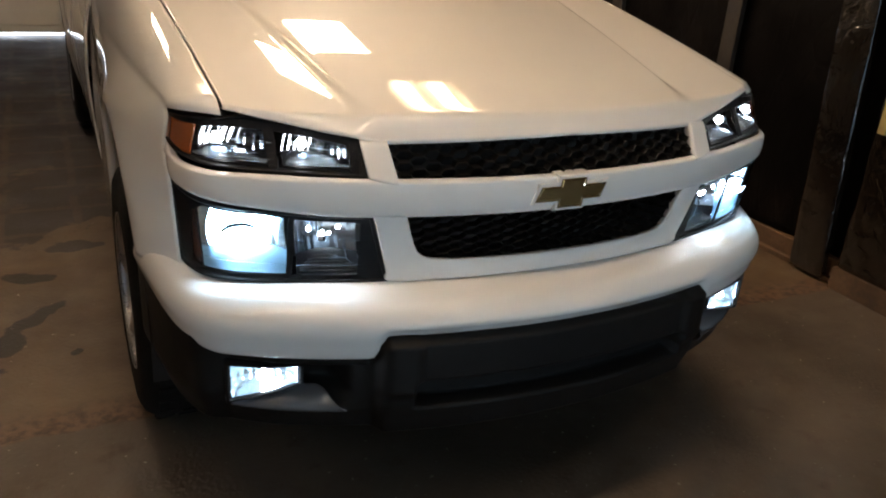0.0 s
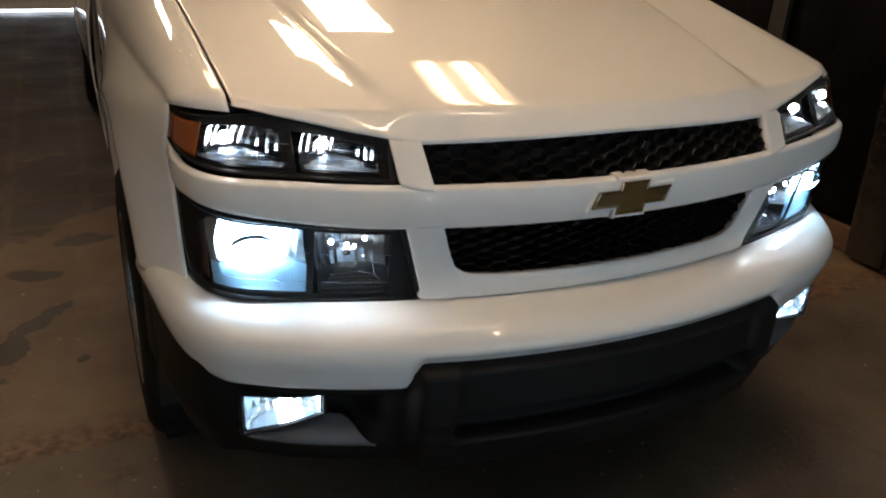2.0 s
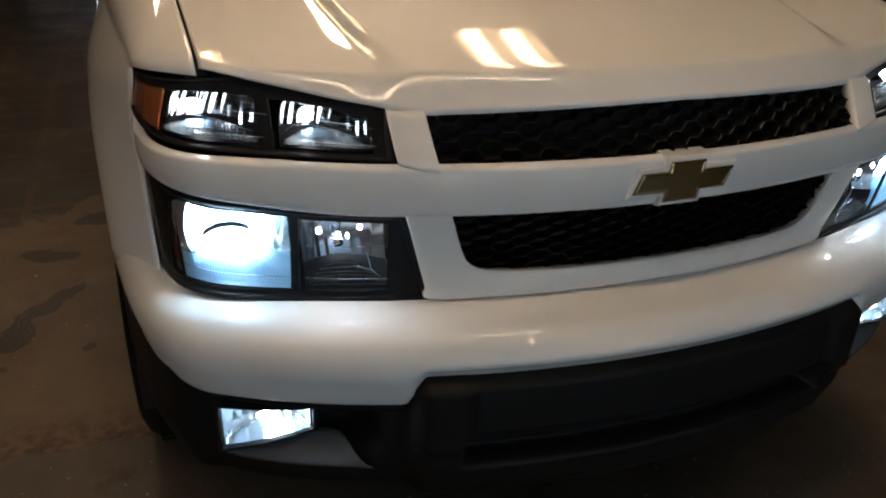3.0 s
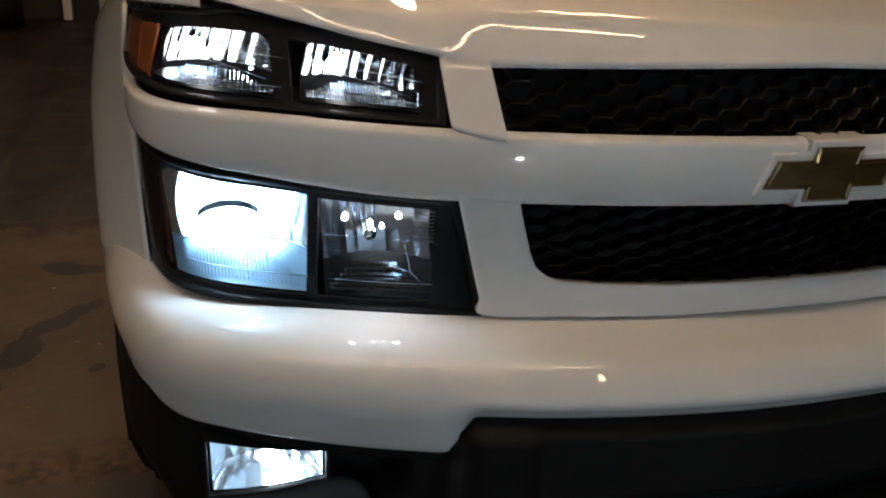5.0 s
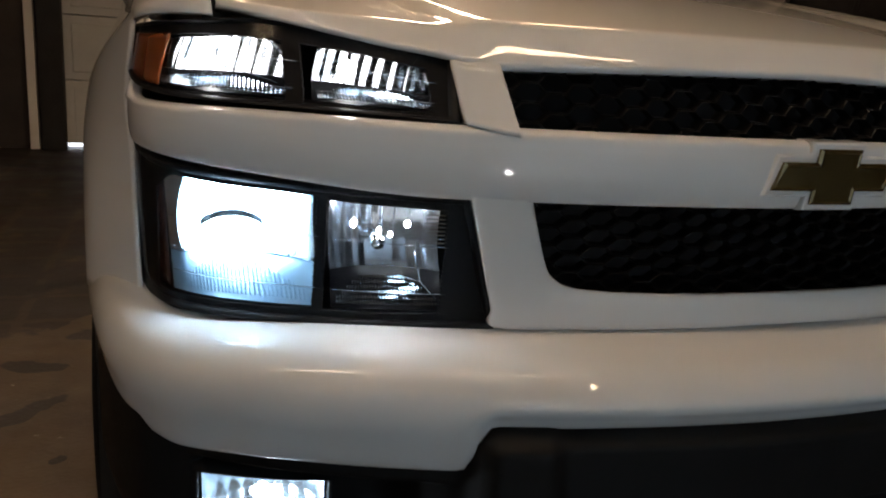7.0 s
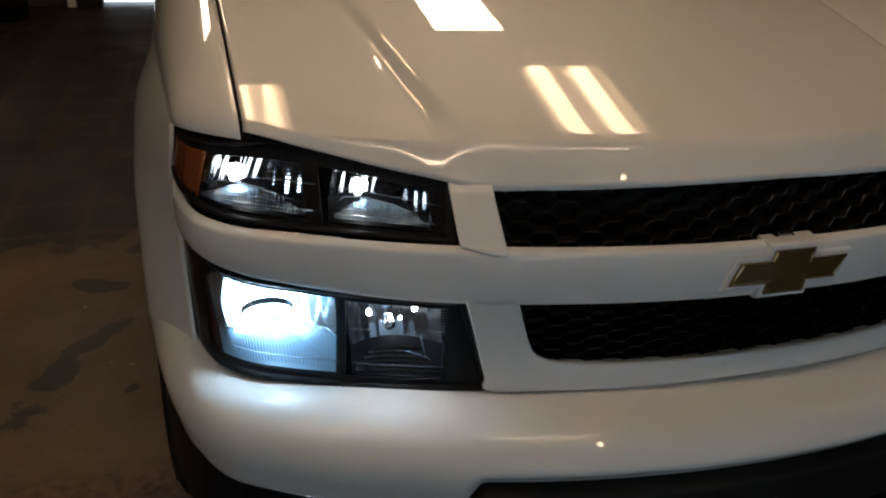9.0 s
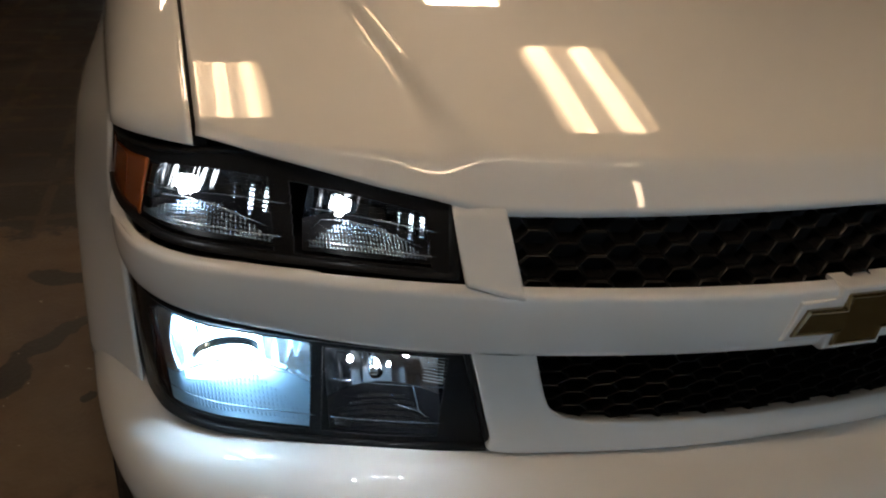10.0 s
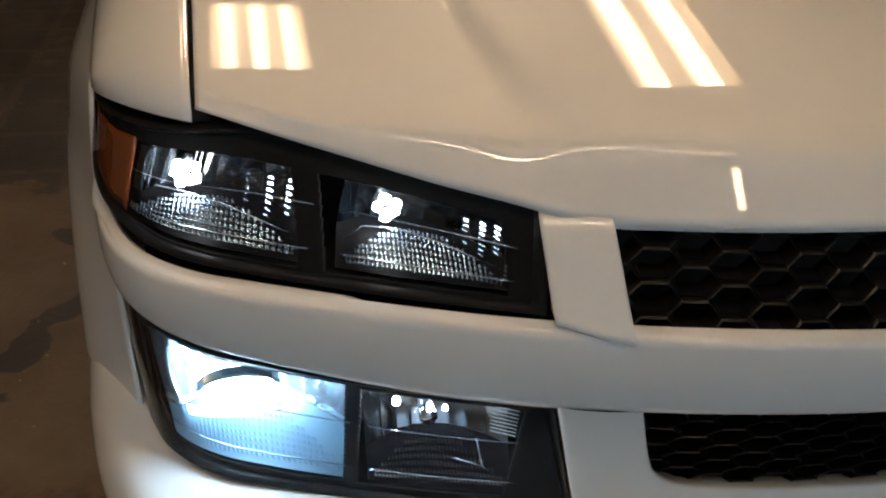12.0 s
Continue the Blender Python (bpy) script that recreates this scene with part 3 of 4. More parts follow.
def bumper():
    prof = [(-0.120, -0.05), (-0.108, -0.01), (-0.075, 0.012), (-0.043, 0.09), (-0.0245, 0.20), (-0.010, 0.365), (-0.0015, 0.545), (-0.001, 0.67), (-0.008, 0.79), (-0.015, 0.92), (-0.022, 0.985), (-0.04, 1.0)]
    pd, pt = curve(range(len(prof)), [p[0] for p in prof]), curve(range(len(prof)), [p[1] for p in prof])

    def at(a, b):
        u = (2 * a - 1) * BARC[-1]
        x = BX(abs(u))
        bottom = 0.546 - 0.052 * smooth(0.418, 0.452, x) + 0.048 * smooth(0.745, 0.885, x)
        side = 1 - 0.55 * smooth(0.70, 0.85, x)
        k = b * (len(prof) - 1)
        return rim_point(u, 0.624 - 0.078 * pt(k) - (0.546 - bottom) * smooth(0.45, 1.0, pt(k)) - 0.006 * smooth(0.6, 0.80, x) + 0.020 * smooth(0.80, 0.855, x), pd(k) * side)
    part("bumper", grid(at, 260, 44), PAINT, truck, thick=0.003)

    def low(a, b, z=None, out=0.0):
        u = (2 * a - 1) * BARC[-1]
        x = BX(abs(u))
        mid = 1 - smooth(0.415, 0.45, x)
        top = 0.515 + 0.036 * mid + 0.048 * smooth(0.745, 0.885, x)
        z = z or top + (0.285 - top) * b
        d = -0.032 + 0.034 * mid * smooth(0.555, 0.53, z) - 0.03 * smooth(0.40, 0.285, z) - 0.05 * max(0, b - 0.93) / 0.07
        d -= 0.085 * smooth(0.45, 0.55, x) * (1 - smooth(0.738, 0.744, x)) * smooth(0.350, 0.405, z) * (1 - smooth(0.468, 0.473, z))
        d -= 0.05 * mid * smooth(0.375, 0.385, z) * (1 - smooth(0.437, 0.445, z)) * (1 - smooth(0.35, 0.36, x))
        d += 0.024 * smooth(0.746, 0.79, x)
        d += 0.012 * mid * smooth(0.34, 0.36, x) * smooth(0.40, 0.43, z)
        return rim_point(u, z, d + out)
    lower = part("lower_fascia", grid(low, 260, 70), TRIM, truck, "black plastic lower fascia", thick=0.003)
    # added sheets over the recess floors, paler where fog lamp light falls
    for s in MIRROR:
        def shelf(a, b):
            x = 0.500 + 0.236 * a
            u = s * float(np.interp(x, [c[0] for c in BUMPER], BARC))
            return low((u / BARC[-1] + 1) / 2, 0.5, z=0.351 + 0.044 * b * (0.35 + 0.65 * smooth(0, 0.3, a)), out=0.004 + 0.022 * b)
        part("fog_lit_shelf", grid(shelf, 24, 8), LITSHELF, lower, "added glossy grey sheet, fog lamp light on the black recess floor", thick=0.002)


def bar_and_frames():
    prof = [(-0.03, -0.03), (-0.006, -0.01), (0.0, 0.03), (0.004, 0.15), (0.006, 0.40), (0.0058, 0.66), (0.0050, 0.80), (0.0038, 0.90), (0.0008, 0.95), (-0.0045, 0.98), (-0.0095, 0.99), (-0.013, 0.90)]
    pd, pt = curve(range(len(prof)), [p[0] for p in prof]), curve(range(len(prof)), [p[1] for p in prof])

    def at(a, b):
        u = (2 * a - 1) * (TIP + 0.002)
        lo = 0.785 + 0.028 * smooth(0.45, 0.86, abs(u))
        hi = 0.866 + 0.004 * smooth(0.45, 0.7, abs(u)) + 0.034 * smooth(TIP - 0.09, TIP + 0.012, abs(u)) ** 1.5
        tuck = 0.005 * smooth(TIP - 0.05, TIP, abs(u))
        k = b * (len(prof) - 1)
        z = lo + (hi - lo) * pt(k)
        if z > 0.868:
            return body(u, z, pd(k) + 0.004 - tuck)
        x, y, nx, ny = plan(u)
        d = pd(k) - tuck
        return (x + nx * d, y + ny * d, z)
    part("grille_bar", grid(at, 200, 44), PAINT, truck)

    for s in MIRROR:
        def pillar(a, b):
            k = 2 * b - 1
            z = 0.867 + a * 0.071
            xi, xo = 0.381 + 0.023 * a, 0.443 + 0.018 * a
            u = along((xi + xo) / 2) + k * (xo - xi) / 2
            e = smooth(0.955, 1.0, abs(k))
            return body(s * u, z - 0.011 * (1 - b) * (1 - a), 0.005 - 0.02 * e - 0.014 * max(0, a - 0.85) / 0.15)
        part("grille_pillar", grid(pillar, 16, 41), PAINT, truck, thick=0.003)

    # the surround of the lower opening: outer and inner edge, from one top end to the other
    outer = [(-0.432, 0.789), (-0.420, 0.74), (-0.408, 0.69), (-0.399, 0.655), (-0.393, 0.630), (-0.30, 0.629), (-0.20, 0.629), (-0.10, 0.630), (0, 0.631)]
    inner = [(-0.362, 0.787), (-0.350, 0.745), (-0.340, 0.715), (-0.330, 0.697), (-0.308, 0.684), (-0.27, 0.679), (-0.20, 0.676), (-0.10, 0.675), (0, 0.675)]
    outer += [(-x, z) for x, z in reversed(outer[:-1])]
    inner += [(-x, z) for x, z in reversed(inner[:-1])]
    t = np.linspace(0, 1, len(outer))
    co, ci = [curve(t, [p[k] for p in outer]) for k in (0, 1)], [curve(t, [p[k] for p in inner]) for k in (0, 1)]
    steps = [(0, -0.022), (0.015, -0.004), (0.06, 0.001), (0.3, 0.003), (0.7, 0.002), (0.94, -0.002), (0.99, -0.007), (0.93, -0.020)]
    sf, sd = curve(range(8), [p[0] for p in steps]), curve(range(8), [p[1] for p in steps])

    def frame_at(a, b):
        k = b * 7
        x, z = (c(a) + (i(a) - c(a)) * sf(k) for c, i in zip(co, ci))
        return body(math.copysign(along(abs(x)), x), z, sd(k))
    part("grille_surround", grid(frame_at, 160, 24), PAINT, truck)


def hex_mesh(name, x_half, z0, z1, depth):
    """Staggered long six-sided cells."""
    bm = bmesh.new()
    w, h = 0.041, 0.0215
    rows = int((z1 - z0) / (h * 0.5)) + 3
    for r in range(-1, rows):
        z = z0 + r * h * 0.5
        for c in range(-16, 17):
            x = (c + (0.5 if r % 2 else 0.0)) * w * 1.5
            if abs(x) > x_half + w * 0.4 or z > z1 + h * 0.45 or z < z0 - h * 0.45:
                continue
            corner = [(-w / 2, 0), (-w / 4, -h / 2), (w / 4, -h / 2), (w / 2, 0), (w / 4, h / 2), (-w / 4, h / 2)]
            rings = []
            for k, d in ((1.0, -0.016), (1.0, 0.0), (0.95, 0.0015), (0.91, -0.016)):
                ring = []
                for i, (cx, cz) in enumerate(corner):
                    px, pz = x + cx * k, z + cz * k * (0.94 if k < 1 else 1)
                    px = min(max(px, -x_half - 0.012), x_half + 0.012)
                    pz = min(max(pz, z0 - 0.008), z1 + 0.010)
                    tilt = 0.005 * (cz / h)
                    ring.append(bm.verts.new(body(math.copysign(along(abs(px)), px), pz, d - depth + tilt)))
                rings.append(ring)
            for p, q in zip(rings, rings[1:]):
                for i in range(6):
                    bm.faces.new((p[i], p[(i + 1) % 6], q[(i + 1) % 6], q[i]))
    part(name, bm, MESHY, truck, "black plastic grille mesh of long six-sided cells", smooth=False)


def emblem():
    def outline(g):
        a, b, h, t, k = 0.089 + g, 0.031 + g, 0.0165 + g, 0.0325 + g, 0.013
        return [(-a, -h), (-b - 0.001, -h), (-b - 0.003, -t), (b - 0.003, -t), (b - 0.001, -h), (a - k, -h), (a, h), (b + 0.001, h), (b + 0.003, t), (-b + 0.003, t), (-b + 0.001, h), (-a + k, h)]

    def solid(g, levels, dz=0.825):
        bm = bmesh.new()
        rings = [[bm.verts.new((x, bow(x) - d, dz + z)) for x, z in outline(g + i)] for i, d in levels]
        for p, q in zip(rings, rings[1:]):
            for i in range(12):
                bm.faces.new((p[i], p[(i + 1) % 12], q[(i + 1) % 12], q[i]))
        bm.faces.new(rings[-1])
        bmesh.ops.triangulate(bm, faces=[f for f in bm.faces if len(f.verts) > 4])
        return bm
    badge = part("emblem", solid(0.007, [(0.002, -0.02), (0.001, 0.005), (0.0, 0.008), (-0.002, 0.0095)]), PAINT, truck, "white backing plate of the emblem", smooth=False)
    part("emblem_inlay", solid(0.0, [(0.0, 0.007), (0.0, 0.0125), (-0.003, 0.014), (-0.0055, 0.013)]), GOLD, badge, "gold cross-shaped inlay", smooth=False)


# ---- lamps ----
def patch(s, u0, u1, lo, hi, depth):
    """A point function over part of the skin: a from inner to outer end, b from foot to top."""
    def at(a, b, d=0.0):
        u = u0(b) + (u1(b) - u0(b)) * a
        zl, zh = lo(u), hi(u)
        return body(s * u, zl + (zh - zl) * b, d - depth)
    return at


def lamp_shell(name, label, s, at, frame_wide, frame_high, deep):
    """Dark housing: a frame round the lens, side walls, and a back."""
    bm = bmesh.new()
    n = 40
    edge = [(i / n, 0) for i in range(n)] + [(1, i / 14) for i in range(14)] + [(1 - i / n, 1) for i in range(n)] + [(0, 1 - i / 14) for i in range(14)]

    def inset(a, b, k):
        return (frame_wide * k + a * (1 - 2 * frame_wide * k), frame_high * k + b * (1 - 2 * frame_high * k))
    rings = []
    for k, d in ((0, -0.012), (0, 0.0), (0.25, 0.001), (0.9, -0.003), (1.0, -0.006), (1.0, -deep)):
        rings.append([bm.verts.new(at(*inset(a, b, k), d)) for a, b in edge])
    for p, q in zip(rings, rings[1:]):
        for i in range(len(edge)):
            j = (i + 1) % len(edge)
            bm.faces.new((p[i], p[j], q[j], q[i]))
    grid(lambda a, b: at(*inset(a, b, 1.0), -deep), 24, 8, bm)
    return part(name, bm, GLOSSY, truck, label)


def cavity(s, x0, x1, lo, hi, foot, head, depth):
    """A point function over an upright-sided window in the lamp: p from inner to outer side, q from foot to top."""
    u0, u1 = along(x0), along(x1)

    def at(p, q, d=0.0):
        u = u0 + (u1 - u0) * p
        return body(s * u, lo(u) + foot + (hi(u) - head - lo(u) - foot) * q, d - depth)
    return at


def chamber(parent, at, bulb_at, level, focal, deep, ribs, mat, shelf_mat, rows, label="", sag=0.0009, prism_mat=None, rim=0.0):
    """A fluted parabolic mirror over a sloping shelf with rows of small prisms; returns the focus."""
    prism_mat = prism_mat or FACET
    axis = Vector(at(bulb_at, level))
    vertex = axis.y + deep

    def back(p, q, fluted=True):
        f = Vector(at(p, q))
        k = (p * ribs) % 1.0
        flute = sag * (1 - (2 * k - 1) ** 2) if fluted else 0.0
        y = vertex - ((f.x - axis.x) ** 2 + (f.z - axis.z) ** 2) / (4 * focal) - flute
        return Vector((f.x, max(f.y + 0.009, y), f.z))
    edge = 0.36
    part("reflector", grid(lambda a, b: back(a, edge + (1 - edge) * b), ribs * 8 + 1, 18), mat, parent, label)

    def shelf(p, b, up=0.0):
        foot, rear = Vector(at(p, 0.02)) + Vector((0, 0.007, 0)), back(p, edge, False)
        v = foot + (rear - foot) * b
        v.z += up
        return v
    part("reflector_shelf", grid(shelf, 40, 10), shelf_mat, parent)
    if rim:
        part("reflector_rim", tube([back(k / 40, edge, False) + Vector((0, -0.002, 0.002)) for k in range(41)], rim, 8), FACET, parent, "bright curved edge of the bowl")
    bm = bmesh.new()
    cols = 34
    for j in range(rows):
        for i in range(cols):
            x = (i + 0.5) / cols
            top = 0.16 + 0.64 * (1 - (2 * x - 1) ** 2)
            b = 0.08 + 0.70 * j / max(rows, 1)
            if b > top:
                continue
            p, h = 0.05 + 0.90 * x, 0.28 / cols
            lo = [bm.verts.new(shelf(p + k * h, b, 0.0012 + (0.0016 if k == 0 else 0))) for k in (-1, 0, 1)]
            hi = [bm.verts.new(shelf(p + (k + 0.5) * h, b + 0.30 / rows, 0.0022 + (0.0018 if k == 0 else 0))) for k in (-1, 0, 1)]
            for k in (0, 1):
                bm.faces.new((lo[k], lo[k + 1], hi[k + 1], hi[k]))
    part("prism_row", bm, prism_mat, parent, "small glittering prisms", smooth=False)
    for q in (0.20, 0.66):
        part("lens_ridge", tube([Vector(at(0.01 + 0.98 * k / 12, q)) + Vector((0, 0.002, 0)) for k in range(13)], 0.0005, 5), FACET, parent)
    return Vector((axis.x, vertex - focal, axis.z))


def prism_strip(parent, at, p0, p1, q0, q1, rows, d):
    """An upright strip of prism bars turned to the bulb."""
    bm = bmesh.new()
    for j in range(rows):
        q, h = q0 + (q1 - q0) * j / rows, 0.36 * (q1 - q0) / rows
        v = [bm.verts.new(at(p, r, -d - e)) for p, r, e in ((p0, q + h, 0.0), (p1, q, 0.006), (p1, q + h, 0.006), (p0, q + 2 * h, 0.0))]
        bm.faces.new(v)
    part("prism_strip", bm, FACET, parent, "upright strip of small prisms", smooth=False)


def surround(parent, shell_at, holes, depth):
    """The black panel round the bowls, with their openings cut in it."""
    bm = bmesh.new()
    na, nb = 300, 110
    v = [[bm.verts.new(shell_at(i / na, j / nb, -depth)) for j in range(nb + 1)] for i in range(na + 1)]
    for i in range(na):
        for j in range(nb):
            m = sum((v[a][b].co for a in (i, i + 1) for b in (j, j + 1)), Vector()) / 4
            if not any(x0 < abs(m.x) < x1 and z0(abs(m.x)) < m.z < z1(abs(m.x)) for x0, x1, z0, z1 in holes):
                bm.faces.new((v[i][j], v[i + 1][j], v[i + 1][j + 1], v[i][j + 1]))
    bmesh.ops.delete(bm, geom=[q for q in bm.verts if not q.link_faces], context="VERTS")
    part("lamp_surround", bm, LAMPBLACK, parent, "black panel round the bowls", thick=0.002)


def bulb(parent, tip, back, chips, size, mat, stem=0.007, stem_mat=None, wide=1.0):
    """A plug-in bulb: stem and light-emitting chips round its end."""
    tip, back = Vector(tip), Vector(back)
    part("bulb_stem", tube([back, tip], stem, 10), stem_mat or BOWL, parent)
    d = (tip - back).normalized()
    a = d.cross(Vector((0, 0, 1))).normalized()
    c = d.cross(a)
    ends = [(stem + size * 0.4) * (math.cos(t) * a * wide + math.sin(t) * c) - d * size * (0.6 if k % 2 else 1.6) for k, t in ((k, 2 * math.pi * k / chips) for k in range(chips))]
    for o in ends + [d * size * 0.5]:
        chip(parent, tip + o, size, mat)


def chip(parent, place, size, mat, tall=1.0):
    """One small glowing bead: a light-emitting chip, or an added glint in the high beam bowl."""
    bm = bmesh.new()
    bmesh.ops.create_icosphere(bm, subdivisions=1, radius=size, matrix=Matrix.Translation(place) @ Matrix.Diagonal((1, 1, tall, 1)))
    part("chip_or_glint", bm, mat, parent)


def rounded(end, grow, r, low=0.3, high=0.3):
    """The outer end of a lamp, its corners rounded."""
    def at(b):
        k = max(0.0, (b - 1 + high) / high) if high and b > 0.5 else max(0.0, (low - b) / low) if low else 0.0
        return end + grow * b - r * (1 - math.sqrt(max(0.0, 1 - k * k)))
    return at


def parking_lamp(s):
    hi = curve([0.44, 0.54, 0.63, 0.70, 0.80, 0.90, 0.97], [0.935, 0.952, 0.962, 0.966, 0.961, 0.955, 0.953])
    lo = curve([0.44, 0.55, 0.65, 0.72, 0.80, 0.87, 0.97], [0.867, 0.870, 0.873, 0.875, 0.877, 0.884, 0.910])
    i0, o0 = along(0.447), TIP + 0.014
    flat = patch(s, lambda b: i0 + 0.004 * b, rounded(o0, 0.002, 0.014, 0.35, 0.22), lo, hi, 0.004)

    def at(a, b, d=0.0):
        return flat(a, b, d + 0.010 * smooth(0.72, 0.93, a))
    shell = lamp_shell("parking_lamp", "black-framed parking lamp with an amber outer end", s, at, 0.024, 0.055, 0.09)
    bed = lambda a, b: body(s * (TIP - 0.045 + 0.06 * a), lo(TIP) - 0.006 + (hi(TIP) - lo(TIP) + 0.008) * b, -0.022)
    part("lamp_bed", grid(bed, 12, 6), LAMPBLACK, shell, "black bed behind the lamp's end")
    holes = []
    for x0, x1, p, chips in ((0.470, 0.602, 0.72, 5), (0.622, 0.768, 0.64, 7)):
        win = cavity(s, x0, x1, lo, hi, 0.008, 0.020, 0.006)
        focus = chamber(shell, win, p, 0.66, 0.026, 0.046, 9, PARKBOWL, PARKSHELF, 7)
        for p0, p1, q0, q1 in ((0.02, 0.075, 0.12, 0.84), (0.115, 0.145, 0.46, 0.86), (0.20, 0.23, 0.40, 0.86), (0.30, 0.325, 0.52, 0.86)):
            prism_strip(shell, win, p0, p1, q0, q1, round(16 * (q1 - q0)), 0.004)
        bulb(shell, focus + Vector((0, -0.004, 0)), focus + Vector((0, 0.03, 0)), chips, 0.0050, CHIP_SMALL, 0.005 if chips == 5 else 0.0060)
        part("bowl_seam", tube([win(q[0], q[1], -0.012) for q in ((0.98, 0.30), (0.90, 0.46), (0.70, 0.50), (0.45, 0.44), (0.12, 0.26))], 0.0006, 5), FACET, shell)
        holes.append((x0, x1, lambda x: lo(along(x)) + 0.007, lambda x: hi(along(x)) - 0.020))
    surround(shell, at, holes, 0.006)
    a0 = (along(0.7695) - i0) / (o0 - i0)
    part("side_marker", grid(lambda a, b: at(a0 + (0.960 - a0) * a, 0.08 + 0.74 * b, -0.0050 + 0.002 * smooth(0, 0.3, a)), 16, 10), AMBER, shell, "amber plastic side marker", thick=0.002)
    lens = part("lens", grid(lambda a, b: at(0.012 + 0.976 * a, 0.03 + 0.94 * b, 0.0015), 40, 16), LENS, shell, "clear plastic lens")
    lens.visible_shadow = False


def headlamp(s):
    hi = curve([0.39, 0.46, 0.56, 0.66, 0.76, 0.90], [0.783, 0.785, 0.789, 0.796, 0.802, 0.808])
    lo = curve([0.39, 0.50, 0.64, 0.76, 0.90], [0.628, 0.624, 0.624, 0.627, 0.632])
    i0, o0 = along(0.391), along(0.432)
    out = TIP - 0.014
    at = patch(s, lambda b: i0 + (o0 - i0) * b, rounded(out, 0.014, 0.022, 0.3, 0.0), lo, hi, 0.005)
    shell = lamp_shell("headlamp", "black-framed headlamp with bright white light", s, at, 0.015, 0.05, 0.13)
    high = cavity(s, 0.448, 0.577, lo, hi, 0.018, 0.016, 0.008)
    low = cavity(s, 0.589, 0.757, lo, hi, 0.018, 0.014, 0.008)
    glim = chamber(shell, high, 0.56, 0.62, 0.034, 0.066, 8, HIGHBOWL, PARKSHELF, 6, "dim fluted high beam bowl", 0.0012, SMOKED)
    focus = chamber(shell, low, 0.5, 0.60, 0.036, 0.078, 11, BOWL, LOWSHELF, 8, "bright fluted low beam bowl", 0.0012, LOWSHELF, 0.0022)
    surround(shell, at, [(0.448, 0.577, lambda x: lo(along(x)) + 0.018, lambda x: hi(along(x)) - 0.016), (0.589, 0.757, lambda x: lo(along(x)) + 0.018, lambda x: hi(along(x)) - 0.014 - 0.02 * smooth(0.735, 0.757, x) ** 2)], 0.008)
    mark = cavity(s, 0.764, 0.7885, lo, hi, 0.018, 0.014, 0.005)
    part("side_marker", grid(lambda a, b: mark(a, b, -0.010), 12, 8), DIM_AMBER, shell, "dark amber side reflector", thick=0.003)
    bulb(shell, focus + Vector((0, -0.006, 0)), focus + Vector((0, 0.036, 0)), 8, 0.0095, CHIP, 0.009, BULB_GLOW, 2.3)
    # shield added to hide the bulb from above and give a dark arch
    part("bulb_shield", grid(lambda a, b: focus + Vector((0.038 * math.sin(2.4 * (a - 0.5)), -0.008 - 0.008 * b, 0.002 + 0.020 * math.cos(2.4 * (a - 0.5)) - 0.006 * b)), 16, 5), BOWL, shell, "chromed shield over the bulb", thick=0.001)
    # added glowing plate: the bulb's wide reflection, also keeps light off the bumper
    part("glow_plate", grid(lambda a, b: focus + Vector((0.046 * (2 * a - 1), -0.026 + 0.010 * b + 0.010 * (2 * a - 1) ** 2, -0.010 - 0.020 * b)), 16, 5), BULB_GLOW, shell, "added glowing plate standing for the bulb's reflection", thick=0.001)
    part("bulb_stem", tube([glim + Vector((0, 0.03, 0)), glim + Vector((0, -0.004, 0))], 0.008, 12), CHROME, shell)
    # added glowing beads where the high beam bowl shows bright reflections
    for x, z, r, tall in ((-0.030, 0.024, 0.0036, 1.5), (0.0, 0.013, 0.0028, 2.2), (0.014, 0.010, 0.0024, 1.5), (0.034, 0.022, 0.0038, 1.2)):
        chip(shell, glim + Vector((s * -x, -0.004, z)), r, GLINT, tall)
    prism_strip(shell, high, 0.05, 0.22, 0.62, 0.96, 9, 0.012)
    for seam in (((0.02, 0.05), (0.24, 0.30), (0.30, 0.60)), ((0.24, 0.30), (0.44, 0.36))):
        part("bowl_seam", tube([high(q[0], q[1], -0.010) for q in seam], 0.0009, 5), FACET, shell)
    lens = part("lens", grid(lambda a, b: at(0.008 + 0.984 * a, 0.02 + 0.96 * b, 0.0015), 40, 20), LENS, shell, "clear plastic lens")
    lens.visible_shadow = False
    lamp = bpy.data.lights.new("headlamp_beam", "SPOT")
    lamp.energy, lamp.color, lamp.spot_size, lamp.spot_blend, lamp.shadow_soft_size = BEAM, (0.48, 0.75, 1.0), radians(64), 0.6, 0.04
    ob = new("headlamp_beam", lamp)
    eye = Vector(low(0.5, 0.5, 0.03)) + Vector((0, 0, RIDE))
    ob.matrix_world = look(eye, eye + Vector((s * 0.1, -1, 0.03)))


